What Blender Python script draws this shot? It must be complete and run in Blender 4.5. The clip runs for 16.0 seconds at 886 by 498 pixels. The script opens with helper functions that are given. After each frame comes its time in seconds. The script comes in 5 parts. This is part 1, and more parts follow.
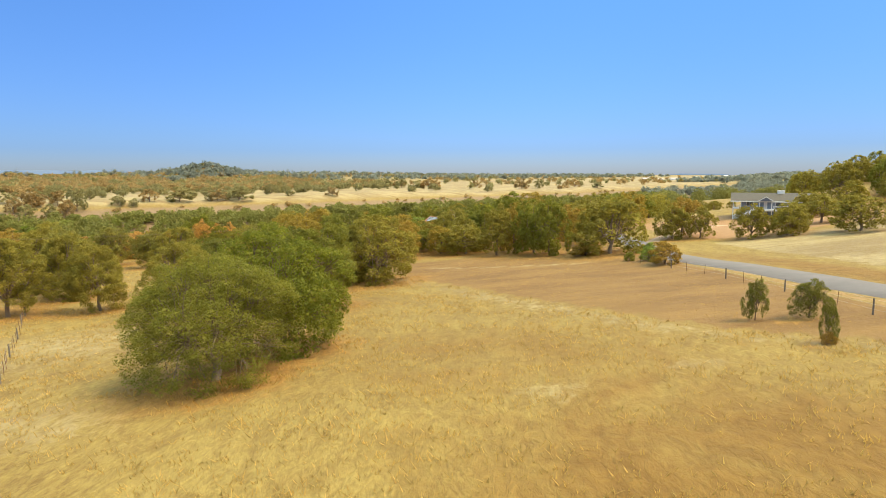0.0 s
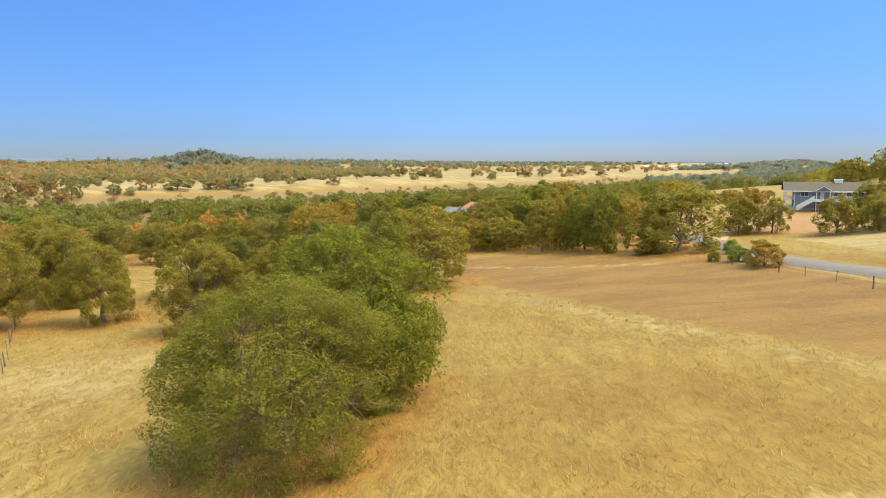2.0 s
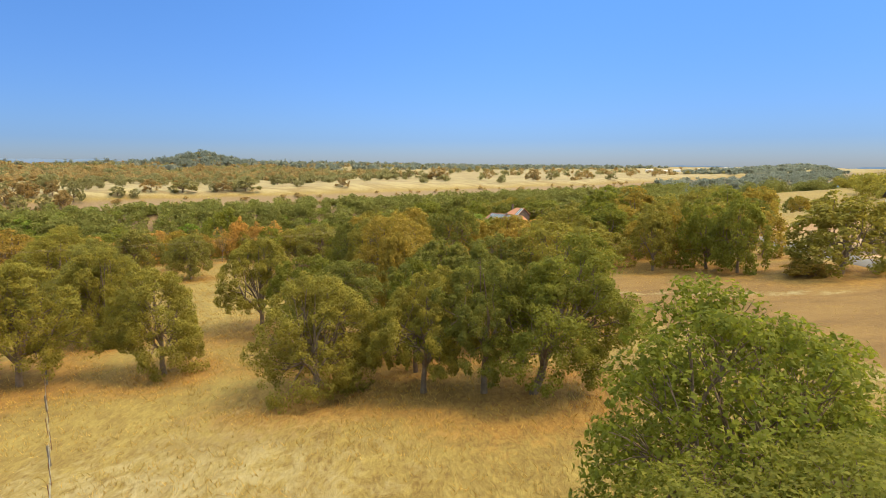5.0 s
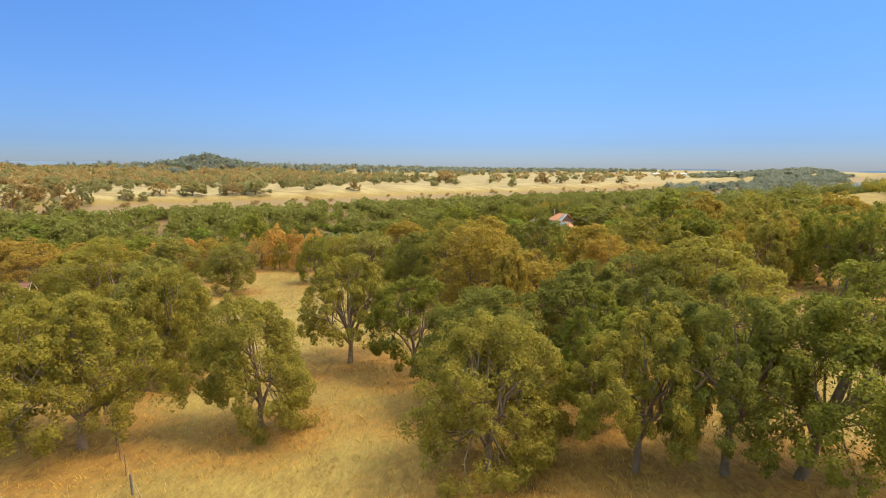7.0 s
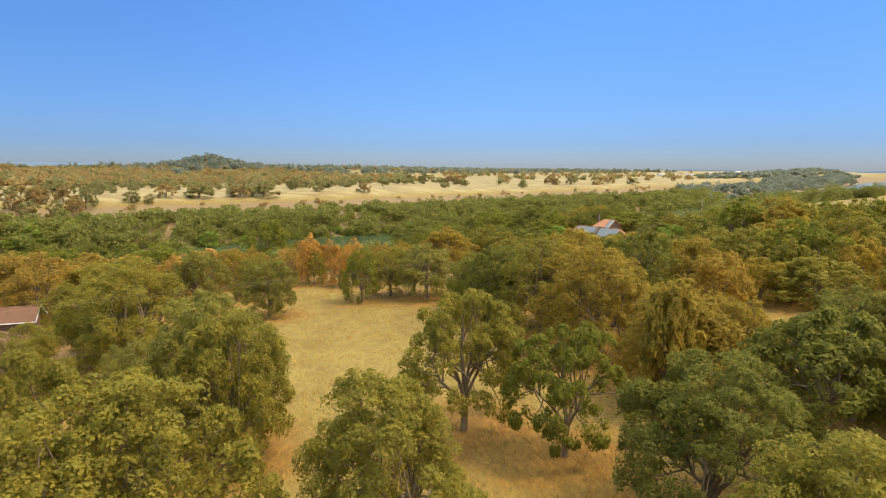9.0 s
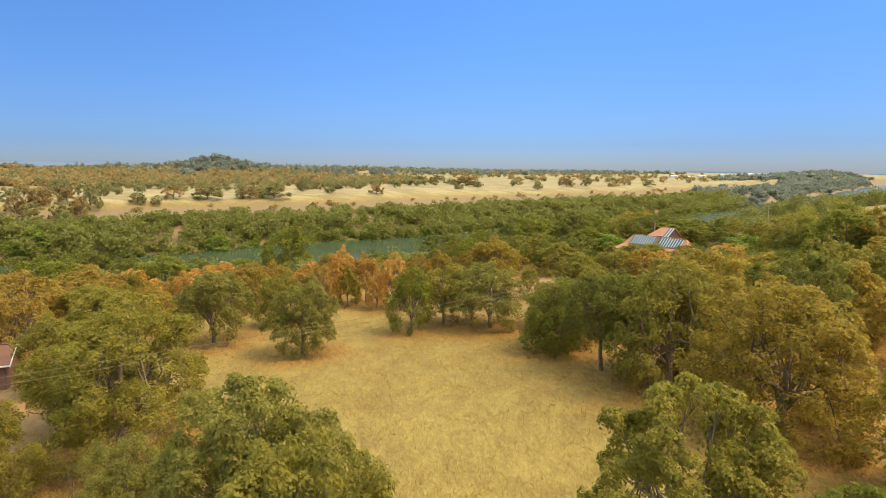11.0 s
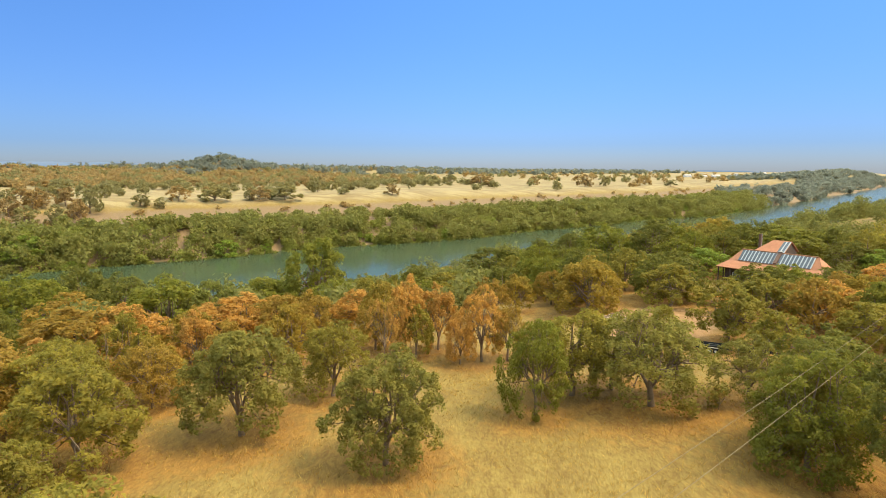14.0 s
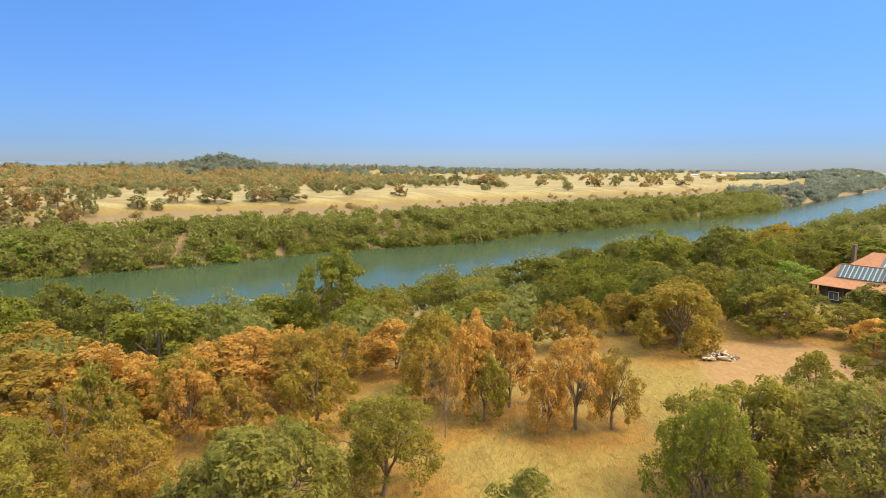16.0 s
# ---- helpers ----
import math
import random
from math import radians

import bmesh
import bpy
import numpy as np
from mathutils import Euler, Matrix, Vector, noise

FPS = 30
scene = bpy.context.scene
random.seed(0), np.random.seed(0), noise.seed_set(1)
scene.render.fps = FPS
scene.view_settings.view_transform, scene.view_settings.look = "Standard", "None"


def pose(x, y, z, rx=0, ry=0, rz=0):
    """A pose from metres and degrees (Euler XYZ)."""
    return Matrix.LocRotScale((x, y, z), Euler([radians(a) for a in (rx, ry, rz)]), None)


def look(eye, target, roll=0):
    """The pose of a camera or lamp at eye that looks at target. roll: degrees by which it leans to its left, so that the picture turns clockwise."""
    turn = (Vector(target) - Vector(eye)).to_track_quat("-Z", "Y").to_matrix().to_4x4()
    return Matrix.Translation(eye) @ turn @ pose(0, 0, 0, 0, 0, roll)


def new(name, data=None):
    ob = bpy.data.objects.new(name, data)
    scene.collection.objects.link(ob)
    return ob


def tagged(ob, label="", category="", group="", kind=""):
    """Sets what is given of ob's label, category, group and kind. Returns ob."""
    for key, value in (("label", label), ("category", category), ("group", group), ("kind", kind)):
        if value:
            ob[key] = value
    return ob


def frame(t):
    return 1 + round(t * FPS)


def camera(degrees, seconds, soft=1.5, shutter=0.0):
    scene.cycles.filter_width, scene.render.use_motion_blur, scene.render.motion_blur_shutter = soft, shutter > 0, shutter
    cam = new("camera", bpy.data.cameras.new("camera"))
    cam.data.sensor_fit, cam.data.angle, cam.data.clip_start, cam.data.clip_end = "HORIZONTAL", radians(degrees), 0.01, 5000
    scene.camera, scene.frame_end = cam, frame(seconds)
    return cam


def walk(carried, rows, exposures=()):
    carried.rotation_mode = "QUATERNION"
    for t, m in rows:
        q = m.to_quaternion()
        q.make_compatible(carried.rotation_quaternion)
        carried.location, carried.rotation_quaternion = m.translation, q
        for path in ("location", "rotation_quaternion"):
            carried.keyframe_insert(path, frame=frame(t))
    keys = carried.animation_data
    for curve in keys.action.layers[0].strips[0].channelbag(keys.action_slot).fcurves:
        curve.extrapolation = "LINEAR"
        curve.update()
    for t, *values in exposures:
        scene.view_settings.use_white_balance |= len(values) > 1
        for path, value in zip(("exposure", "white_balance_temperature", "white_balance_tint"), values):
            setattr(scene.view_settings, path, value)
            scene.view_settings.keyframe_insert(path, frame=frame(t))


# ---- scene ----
cam = camera(72.0, 16.0, soft=0.85)
PATH = [
    (0, (0.001, 0.001, 22.401), (-0.286, 99.269, 10.322), -0.31),
    (0.5, (-2.002, 3.694, 22.370), (-2.170, 102.872, 9.573), -0.30),
    (1, (-4.150, 7.177, 22.333), (-4.192, 106.257, 8.799), -0.34),
    (1.5, (-6.469, 10.520, 22.339), (-6.345, 109.533, 8.327), -0.29),
    (2, (-8.817, 13.861, 22.331), (-8.467, 112.872, 8.302), -0.28),
    (2.5, (-11.180, 17.146, 22.306), (-10.715, 116.156, 8.275), -0.27),
    (3, (-13.666, 20.404, 22.325), (-13.063, 119.416, 8.315), -0.25),
    (3.5, (-16.230, 23.665, 22.314), (-15.581, 122.687, 8.374), -0.26),
    (4, (-18.960, 26.900, 22.354), (-18.172, 125.926, 8.452), -0.18),
    (6.5, (-35.167, 41.347, 22.240), (-34.252, 140.481, 9.141), 0.11),
    (7, (-38.123, 44.859, 22.288), (-37.219, 143.994, 9.197), 0.08),
    (7.5, (-41.194, 48.487, 22.437), (-40.239, 147.620, 9.339), 0.13),
    (8, (-44.152, 52.091, 22.700), (-43.147, 151.227, 9.623), 0.13),
    (8.5, (-46.893, 55.990, 22.821), (-45.914, 155.136, 9.811), 0.15),
    (9, (-49.477, 60.415, 22.869), (-48.680, 159.562, 9.858), 0.06),
    (11.5, (-61.074, 85.631, 23.045), (-61.317, 184.807, 10.237), 0.27),
    (12, (-63.496, 90.794, 23.032), (-63.855, 189.973, 10.244), 0.26),
    (12.5, (-65.768, 95.855, 23.085), (-66.249, 195.032, 10.286), 0.20),
    (13, (-68.009, 100.886, 23.214), (-68.647, 200.052, 10.341), 0.10),
    (13.5, (-70.222, 105.993, 23.304), (-70.958, 205.150, 10.371), 0.07),
    (14, (-72.480, 111.388, 23.291), (-73.279, 210.542, 10.337), 0.14),
    (14.5, (-74.671, 116.828, 23.302), (-75.514, 215.975, 10.301), 0.13),
    (15, (-76.748, 122.245, 23.275), (-77.641, 221.393, 10.281), 0.13),
    (15.5, (-78.739, 127.673, 23.240), (-79.616, 226.821, 10.245), 0.14),
    (16, (-80.552, 132.894, 23.311), (-81.447, 232.040, 10.298), 0.12),
]
walk(cam, [(t, look(eye, target, roll)) for t, eye, target, roll in PATH], exposures=((0.0, 1.68), (2.0, 1.67), (3.5, 1.54), (4.0, 1.52), (7.0, 1.60), (9.0, 1.52), (12.0, 1.57), (13.5, 1.66), (16.0, 1.66)))

# ---- light ----
SUN_ELEVATION, SUN_TURN = 56.0, 104.0  # degrees; the turn runs clockwise from +y
world = bpy.data.worlds.new("world")
world.use_nodes = True
scene.world = world
sky = world.node_tree.nodes.new("ShaderNodeTexSky")
sky.sky_type = "NISHITA"
sky.sun_disc = False
sky.sun_elevation, sky.sun_rotation = radians(SUN_ELEVATION), radians(SUN_TURN)
sky.air_density, sky.dust_density, sky.ozone_density = 1.0, 0.4, 3.0
# smoke haze: deep blue low down; unseen upper sky boosted warm to fill shade
tree = world.node_tree
tint = tree.nodes.new("ShaderNodeMix")
tint.data_type, tint.blend_type = "RGBA", "MULTIPLY"
tint.inputs[0].default_value = 1.0
facing = tree.nodes.new("ShaderNodeTexCoord")
parts = tree.nodes.new("ShaderNodeSeparateXYZ")
height_tint = tree.nodes.new("ShaderNodeValToRGB")
tree.links.new(facing.outputs["Generated"], parts.inputs[0])
tree.links.new(parts.outputs[2], height_tint.inputs[0])
while len(height_tint.color_ramp.elements) < 6:
    height_tint.color_ramp.elements.new(0.5)
for slot, (at, colour) in zip(height_tint.color_ramp.elements, ((0.0, (0.178, 0.212, 0.306)), (0.04, (0.138, 0.200, 0.355)), (0.30, (0.200, 0.330, 0.500)), (0.42, (2.68, 2.14, 1.28)), (0.60, (3.85, 2.98, 1.69)), (1.0, (4.6, 3.46, 1.86)))):
    slot.position, slot.color = at, (*colour, 1.0)
tree.links.new(sky.outputs[0], tint.inputs[6])
tree.links.new(height_tint.outputs[0], tint.inputs[7])
# vignette-like falloff put into the sky colour, brightest near the middle
across = tree.nodes.new("ShaderNodeMapRange")
across.inputs[1].default_value, across.inputs[2].default_value = -1.0, 1.0
tree.links.new(parts.outputs[0], across.inputs[0])
side_falloff = tree.nodes.new("ShaderNodeValToRGB")
side_falloff.color_ramp.interpolation = "EASE"
for spot in (0.3, 0.8):
    side_falloff.color_ramp.elements.new(spot)
for slot, (at, level) in zip(side_falloff.color_ramp.elements, ((0.15, 0.76), (0.57, 1.04), (0.80, 0.94), (1.0, 0.98))):
    slot.position, slot.color = at, (level, level, level, 1.0)
tree.links.new(across.outputs[0], side_falloff.inputs[0])
falloff_mix = tree.nodes.new("ShaderNodeMix")
falloff_mix.data_type, falloff_mix.blend_type = "RGBA", "MULTIPLY"
falloff_mix.inputs[0].default_value = 1.0
tree.links.new(tint.outputs[2], falloff_mix.inputs[6])
tree.links.new(side_falloff.outputs[0], falloff_mix.inputs[7])
tree.links.new(falloff_mix.outputs[2], tree.nodes["Background"].inputs[0])
tree.nodes["Background"].inputs[1].default_value = 0.15
sun = new("sun", bpy.data.lights.new("sun", "SUN"))
sun.data.energy, sun.data.angle, sun.data.color = 1.3, radians(20.0), (1.0, 0.77, 0.46)
sun.matrix_world = look((70 * math.sin(radians(SUN_TURN)), 70 * math.cos(radians(SUN_TURN)), 70 * math.tan(radians(SUN_ELEVATION))), (0, 0, 0))


# ---- materials ----
def material(name, rough=0.9, metal=0.0):
    m = bpy.data.materials.new(name)
    m.use_nodes = True
    bsdf = m.node_tree.nodes["Principled BSDF"]
    bsdf.inputs["Roughness"].default_value = rough
    bsdf.inputs["Metallic"].default_value = metal
    bsdf.inputs["Specular IOR Level"].default_value = 0.25
    return m, m.node_tree, bsdf


def node(tree, kind, **inputs):
    n = tree.nodes.new(kind)
    for key, value in inputs.items():
        n.inputs[key.replace("_", " ")].default_value = value
    return n


def noise_of(tree, scale, detail=4.0, rough=0.6, stretch=None, swirl=0.0):
    n = node(tree, "ShaderNodeTexNoise", Scale=scale, Detail=detail, Roughness=rough, Distortion=swirl)
    where = tree.nodes.new("ShaderNodeNewGeometry")
    out = where.outputs["Position"]
    if stretch:
        scaled = tree.nodes.new("ShaderNodeVectorMath")
        scaled.operation = "MULTIPLY"
        scaled.inputs[1].default_value = stretch
        tree.links.new(out, scaled.inputs[0])
        out = scaled.outputs[0]
    tree.links.new(out, n.inputs["Vector"])
    return n.outputs["Fac"]


def ramp(tree, source, *stops):
    r = tree.nodes.new("ShaderNodeValToRGB")
    e = r.color_ramp.elements
    while len(e) < len(stops):
        e.new(0.5)
    for slot, (at, colour) in zip(e, stops):
        slot.position, slot.color = at, (*colour, 1.0)
    tree.links.new(source, r.inputs[0])
    return r.outputs[0]


def mixed(tree, factor, a, b, way="MIX"):
    m = tree.nodes.new("ShaderNodeMix")
    m.data_type, m.blend_type = "RGBA", way
    for slot, value in ((m.inputs[0], factor), (m.inputs[6], a), (m.inputs[7], b)):
        if isinstance(value, bpy.types.NodeSocket):
            tree.links.new(value, slot)
        else:
            slot.default_value = value if isinstance(value, (int, float)) else (*value, 1.0)
    return m.outputs[2]


def reckoned(tree, way, a, b):
    m = tree.nodes.new("ShaderNodeMath")
    m.operation, m.use_clamp = way, False
    for slot, value in ((m.inputs[0], a), (m.inputs[1], b)):
        if isinstance(value, bpy.types.NodeSocket):
            tree.links.new(value, slot)
        else:
            slot.default_value = value
    return m.outputs[0]


def bumped(tree, bsdf, height, strength, distance=0.1):
    b = node(tree, "ShaderNodeBump", Strength=strength, Distance=distance)
    tree.links.new(height, b.inputs["Height"])
    tree.links.new(b.outputs[0], bsdf.inputs["Normal"])


def plain(name, colour, rough=0.8, metal=0.0, vary=0.25, scale=1.5, bump=0.2):
    """Paint, metal, stone or wood: a colour with two scales of wear and a fine relief."""
    m, tree, bsdf = material(name, rough, metal)
    dark = tuple(c * (1 - vary) for c in colour)
    light = tuple(min(1.0, c * (1 + vary)) for c in colour)
    large = ramp(tree, noise_of(tree, scale, 3.0), (0.3, dark), (0.7, light))
    fine = noise_of(tree, scale * 14, 2.0)
    shade = mixed(tree, 0.35, large, ramp(tree, fine, (0.25, dark), (0.75, light)))
    tree.links.new(shade, bsdf.inputs["Base Color"])
    if bump:
        bumped(tree, bsdf, fine, bump, 0.02)
    return m


def foliage(name, colour, other, light=0.60):
    """Leaves: each sprig and each plant has its own tone between two colours; some light passes through."""
    m, tree, bsdf = material(name, 0.75)
    own = tree.nodes.new("ShaderNodeObjectInfo").outputs["Random"]
    leaf = tree.nodes.new("ShaderNodeNewGeometry").outputs["Random Per Island"]
    tone = ramp(tree, leaf, (0.0, tuple(c * k for c, k in zip(colour, (1.43, 1.31, 1.16)))), (1.0, tuple(c * k for c, k in zip(colour, (1.63, 1.49, 1.32)))))
    clump = ramp(tree, noise_of(tree, 1.3, 3.0, 0.6), (0.40, (0.80, 0.81, 0.84)), (0.60, (1.26, 1.21, 1.08)))
    tone = mixed(tree, 1.0, tone, clump, "MULTIPLY")
    patch = reckoned(tree, "MULTIPLY", reckoned(tree, "GREATER_THAN", noise_of(tree, 0.45, 2.0), 0.52), 0.55)
    tone = mixed(tree, reckoned(tree, "MULTIPLY", own, patch), tone, other)
    tone = mixed(tree, reckoned(tree, "MULTIPLY", own, 0.35), tone, other)
    tree.links.new(tone, bsdf.inputs["Base Color"])
    thin = tree.nodes.new("ShaderNodeBsdfTranslucent")
    tree.links.new(tone, thin.inputs["Color"])
    both = tree.nodes.new("ShaderNodeMixShader")
    both.inputs[0].default_value = light
    tree.links.new(bsdf.outputs[0], both.inputs[1])
    tree.links.new(thin.outputs[0], both.inputs[2])
    tree.links.new(both.outputs[0], tree.nodes["Material Output"].inputs["Surface"])
    return m


LEAVES = {
    "olive": foliage("olive_leaves", (0.174, 0.157, 0.026), (0.21, 0.17, 0.028)),
    "green": foliage("green_leaves", (0.134, 0.142, 0.019), (0.17, 0.152, 0.021)),
    "leafy": foliage("leafy_green_leaves", (0.112, 0.126, 0.013), (0.13, 0.132, 0.015)),
    "dark": foliage("dark_leaves", (0.116, 0.120, 0.022), (0.144, 0.128, 0.024)),
    "yellow": foliage("yellowing_leaves", (0.212, 0.163, 0.027), (0.265, 0.18, 0.026)),
    "brown": foliage("browning_leaves", (0.218, 0.157, 0.03), (0.29, 0.175, 0.03)),
    "rust": foliage("rust_leaves", (0.345, 0.212, 0.052), (0.365, 0.20, 0.046)),
    "sage": foliage("sage_leaves", (0.172, 0.162, 0.036), (0.20, 0.175, 0.034)),
    "bright": foliage("bright_leaves", (0.135, 0.185, 0.028), (0.18, 0.19, 0.028)),
    "willow": foliage("willow_leaves", (0.145, 0.160, 0.034), (0.18, 0.17, 0.034)),
    # oaks across the river: some haze put into the colour, paler and bluer
    "far": foliage("hazed_far_leaves", (0.185, 0.175, 0.074), (0.21, 0.18, 0.074), 0.6),
    "far_brown": foliage("hazed_far_brown_leaves", (0.24, 0.175, 0.072), (0.26, 0.18, 0.074), 0.6),
    # smoke haze is put into this bluish leaf colour for the most distant woods
    "haze": foliage("haze_tinted_leaves", (0.136, 0.156, 0.134), (0.152, 0.162, 0.13), 0.6),
    "bank": foliage("bank_leaves", (0.135, 0.138, 0.036), (0.165, 0.155, 0.04), 0.55),
}
BARK = plain("bark", (0.18, 0.122, 0.075), 0.95, vary=0.4, scale=2.0, bump=0.8)


def ground_material():
    m, tree, bsdf = material("dry_grassland", 0.95)
    attribute = {}
    for key in ("mown", "bare", "litter", "bank", "pale", "worn"):
        a = tree.nodes.new("ShaderNodeAttribute")
        a.attribute_name = key
        attribute[key] = a.outputs["Fac"]
    zone = noise_of(tree, 0.028, 4.0, 0.6)
    wide = noise_of(tree, 0.09, 6.0, 0.68, (1.0, 0.75, 1.0), 1.2)
    tuft = noise_of(tree, 0.7, 4.0, 0.68, (1.0, 0.55, 1.0), 1.6)
    blade = noise_of(tree, 3.2, 4.0, 0.7, (1.0, 0.4, 1.0), 1.0)
    straw = ramp(tree, wide, (0.38, (0.131, 0.066, 0.011)), (0.48, (0.217, 0.130, 0.025)), (0.60, (0.344, 0.242, 0.061)))
    straw = mixed(tree, 0.5, straw, ramp(tree, zone, (0.43, (0.17, 0.078, 0.013)), (0.57, (0.37, 0.262, 0.072))))
    straw = mixed(tree, 0.40, straw, ramp(tree, noise_of(tree, 0.27, 5.0, 0.65, (1.0, 0.45, 1.0), 1.8), (0.42, (0.150, 0.075, 0.013)), (0.58, (0.40, 0.295, 0.085))))
    straw = mixed(tree, 0.27, straw, ramp(tree, tuft, (0.34, (0.120, 0.064, 0.013)), (0.64, (0.40, 0.29, 0.09))))
    straw = mixed(tree, 0.17, straw, ramp(tree, blade, (0.36, (0.090, 0.049, 0.011)), (0.64, (0.394, 0.287, 0.098))))
    lodged = noise_of(tree, 1.5, 3.0, 0.6, (1.0, 0.35, 1.0), 3.0)
    straw = mixed(tree, 0.24, straw, ramp(tree, lodged, (0.38, (0.12, 0.066, 0.014)), (0.62, (0.47, 0.36, 0.12))))
    mown = ramp(tree, noise_of(tree, 0.12, 5.0, 0.65, (0.6, 1.6, 1.0)), (0.38, (0.185, 0.098, 0.029)), (0.62, (0.285, 0.164, 0.052)))
    mown = mixed(tree, 0.3, mown, ramp(tree, blade, (0.3, (0.135, 0.076, 0.027)), (0.7, (0.265, 0.162, 0.063))))
    bare = ramp(tree, tuft, (0.3, (0.30, 0.165, 0.075)), (0.7, (0.40, 0.24, 0.125)))
    litter = ramp(tree, tuft, (0.36, (0.205, 0.092, 0.017)), (0.64, (0.365, 0.192, 0.044)))
    litter = mixed(tree, 0.24, litter, ramp(tree, lodged, (0.38, (0.13, 0.068, 0.014)), (0.62, (0.45, 0.31, 0.09))))
    bank = ramp(tree, tuft, (0.3, (0.19, 0.125, 0.07)), (0.7, (0.29, 0.20, 0.125)))
    worn = ramp(tree, tuft, (0.30, (0.170, 0.088, 0.016)), (0.70, (0.265, 0.152, 0.034)))
    pale = ramp(tree, blade, (0.36, (0.26, 0.195, 0.10)), (0.64, (0.40, 0.32, 0.175)))
    pale = mixed(tree, 0.6, pale, ramp(tree, noise_of(tree, 0.035, 6.0, 0.7, (0.5, 1.8, 1.0), 1.4), (0.42, (0.205, 0.130, 0.063)), (0.56, (0.42, 0.335, 0.185))))
    shade = straw
    soft = reckoned(tree, "ADD", reckoned(tree, "MULTIPLY", attribute["worn"], 1.0), reckoned(tree, "MULTIPLY", reckoned(tree, "SUBTRACT", wide, 0.5), 2.2))
    spread = node(tree, "ShaderNodeMapRange", From_Min=0.15, From_Max=0.85)
    tree.links.new(soft, spread.inputs[0])
    fade = node(tree, "ShaderNodeMapRange", From_Min=0.02, From_Max=0.35)
    tree.links.new(attribute["worn"], fade.inputs[0])
    shade = mixed(tree, reckoned(tree, "MULTIPLY", spread.outputs[0], fade.outputs[0]), shade, worn)
    for key, other in (("mown", mown), ("litter", litter), ("bank", bank), ("pale", pale), ("bare", bare)):
        torn = reckoned(tree, "ADD", attribute[key], reckoned(tree, "MULTIPLY", reckoned(tree, "SUBTRACT", tuft, 0.5), 0.9))
        edge = node(tree, "ShaderNodeMapRange", From_Min=0.35, From_Max=0.65)
        tree.links.new(torn, edge.inputs[0])
        gate = node(tree, "ShaderNodeMapRange", From_Min=0.02, From_Max=0.2)
        tree.links.new(attribute[key], gate.inputs[0])
        shade = mixed(tree, reckoned(tree, "MULTIPLY", edge.outputs[0], gate.outputs[0]), shade, other)
    shade = mixed(tree, 1.0, shade, (0.700, 0.678, 0.565), "MULTIPLY")
    tree.links.new(shade, bsdf.inputs["Base Color"])
    bumped(tree, bsdf, mixed(tree, 0.5, tuft, blade), 0.6, 0.4)
    return m


def water_material():
    """Green murky water under a gently rippled surface, which mirrors the smoky sky."""
    m, tree, bsdf = material("river_water", 0.6)
    bsdf.inputs["Specular IOR Level"].default_value = 0.0
    depth = ramp(tree, noise_of(tree, 0.02, 4.0), (0.3, (0.030, 0.050, 0.026)), (0.7, (0.044, 0.064, 0.034)))
    tree.links.new(depth, bsdf.inputs["Base Color"])
    ripple = mixed(tree, 0.5, noise_of(tree, 0.9, 3.0, 0.6, (0.6, 1.0, 1.0)), noise_of(tree, 0.06, 3.0, 0.5, (0.4, 1.0, 1.0), 1.0))
    bump = node(tree, "ShaderNodeBump", Strength=0.13, Distance=0.35)
    tree.links.new(ripple, bump.inputs["Height"])
    gloss = tree.nodes.new("ShaderNodeBsdfGlossy")
    gloss.inputs["Color"].default_value = (0.92, 0.86, 0.72, 1.0)
    gloss.inputs["Roughness"].default_value = 0.12
    edge = tree.nodes.new("ShaderNodeFresnel")
    edge.inputs["IOR"].default_value = 1.22
    for part_of in (gloss, edge):
        tree.links.new(bump.outputs[0], part_of.inputs["Normal"])
    both = tree.nodes.new("ShaderNodeMixShader")
    tree.links.new(edge.outputs[0], both.inputs[0])
    tree.links.new(bsdf.outputs[0], both.inputs[1])
    tree.links.new(gloss.outputs[0], both.inputs[2])
    tree.links.new(both.outputs[0], tree.nodes["Material Output"].inputs["Surface"])
    return m


GROUND, WATER = ground_material(), water_material()
STRAW = foliage("straw", (0.27, 0.190, 0.058), (0.33, 0.24, 0.085), 0.5)
RUSTY = foliage("rusty_straw", (0.29, 0.165, 0.038), (0.34, 0.21, 0.055), 0.5)

# ---- ground ----
WATER_LEVEL = -31.0


def eased(a, b, v):
    t = np.clip((v - a) / (b - a), 0, 1)
    return t * t * (3 - 2 * t)


def shore(u):
    """How far across the far waterline lies, u metres along the river; it bends away upstream."""
    return 503 + 16 * np.log1p(np.exp(np.clip((u - 770) / 80, -30, 30))) + 6 * np.sin(u / 70) + 4 * np.sin(u / 31 + 1)


def along(x, y):
    """Metres along the river and across it, away from the meadow."""
    return 0.781 * x + 0.624 * y, -0.624 * x + 0.781 * y


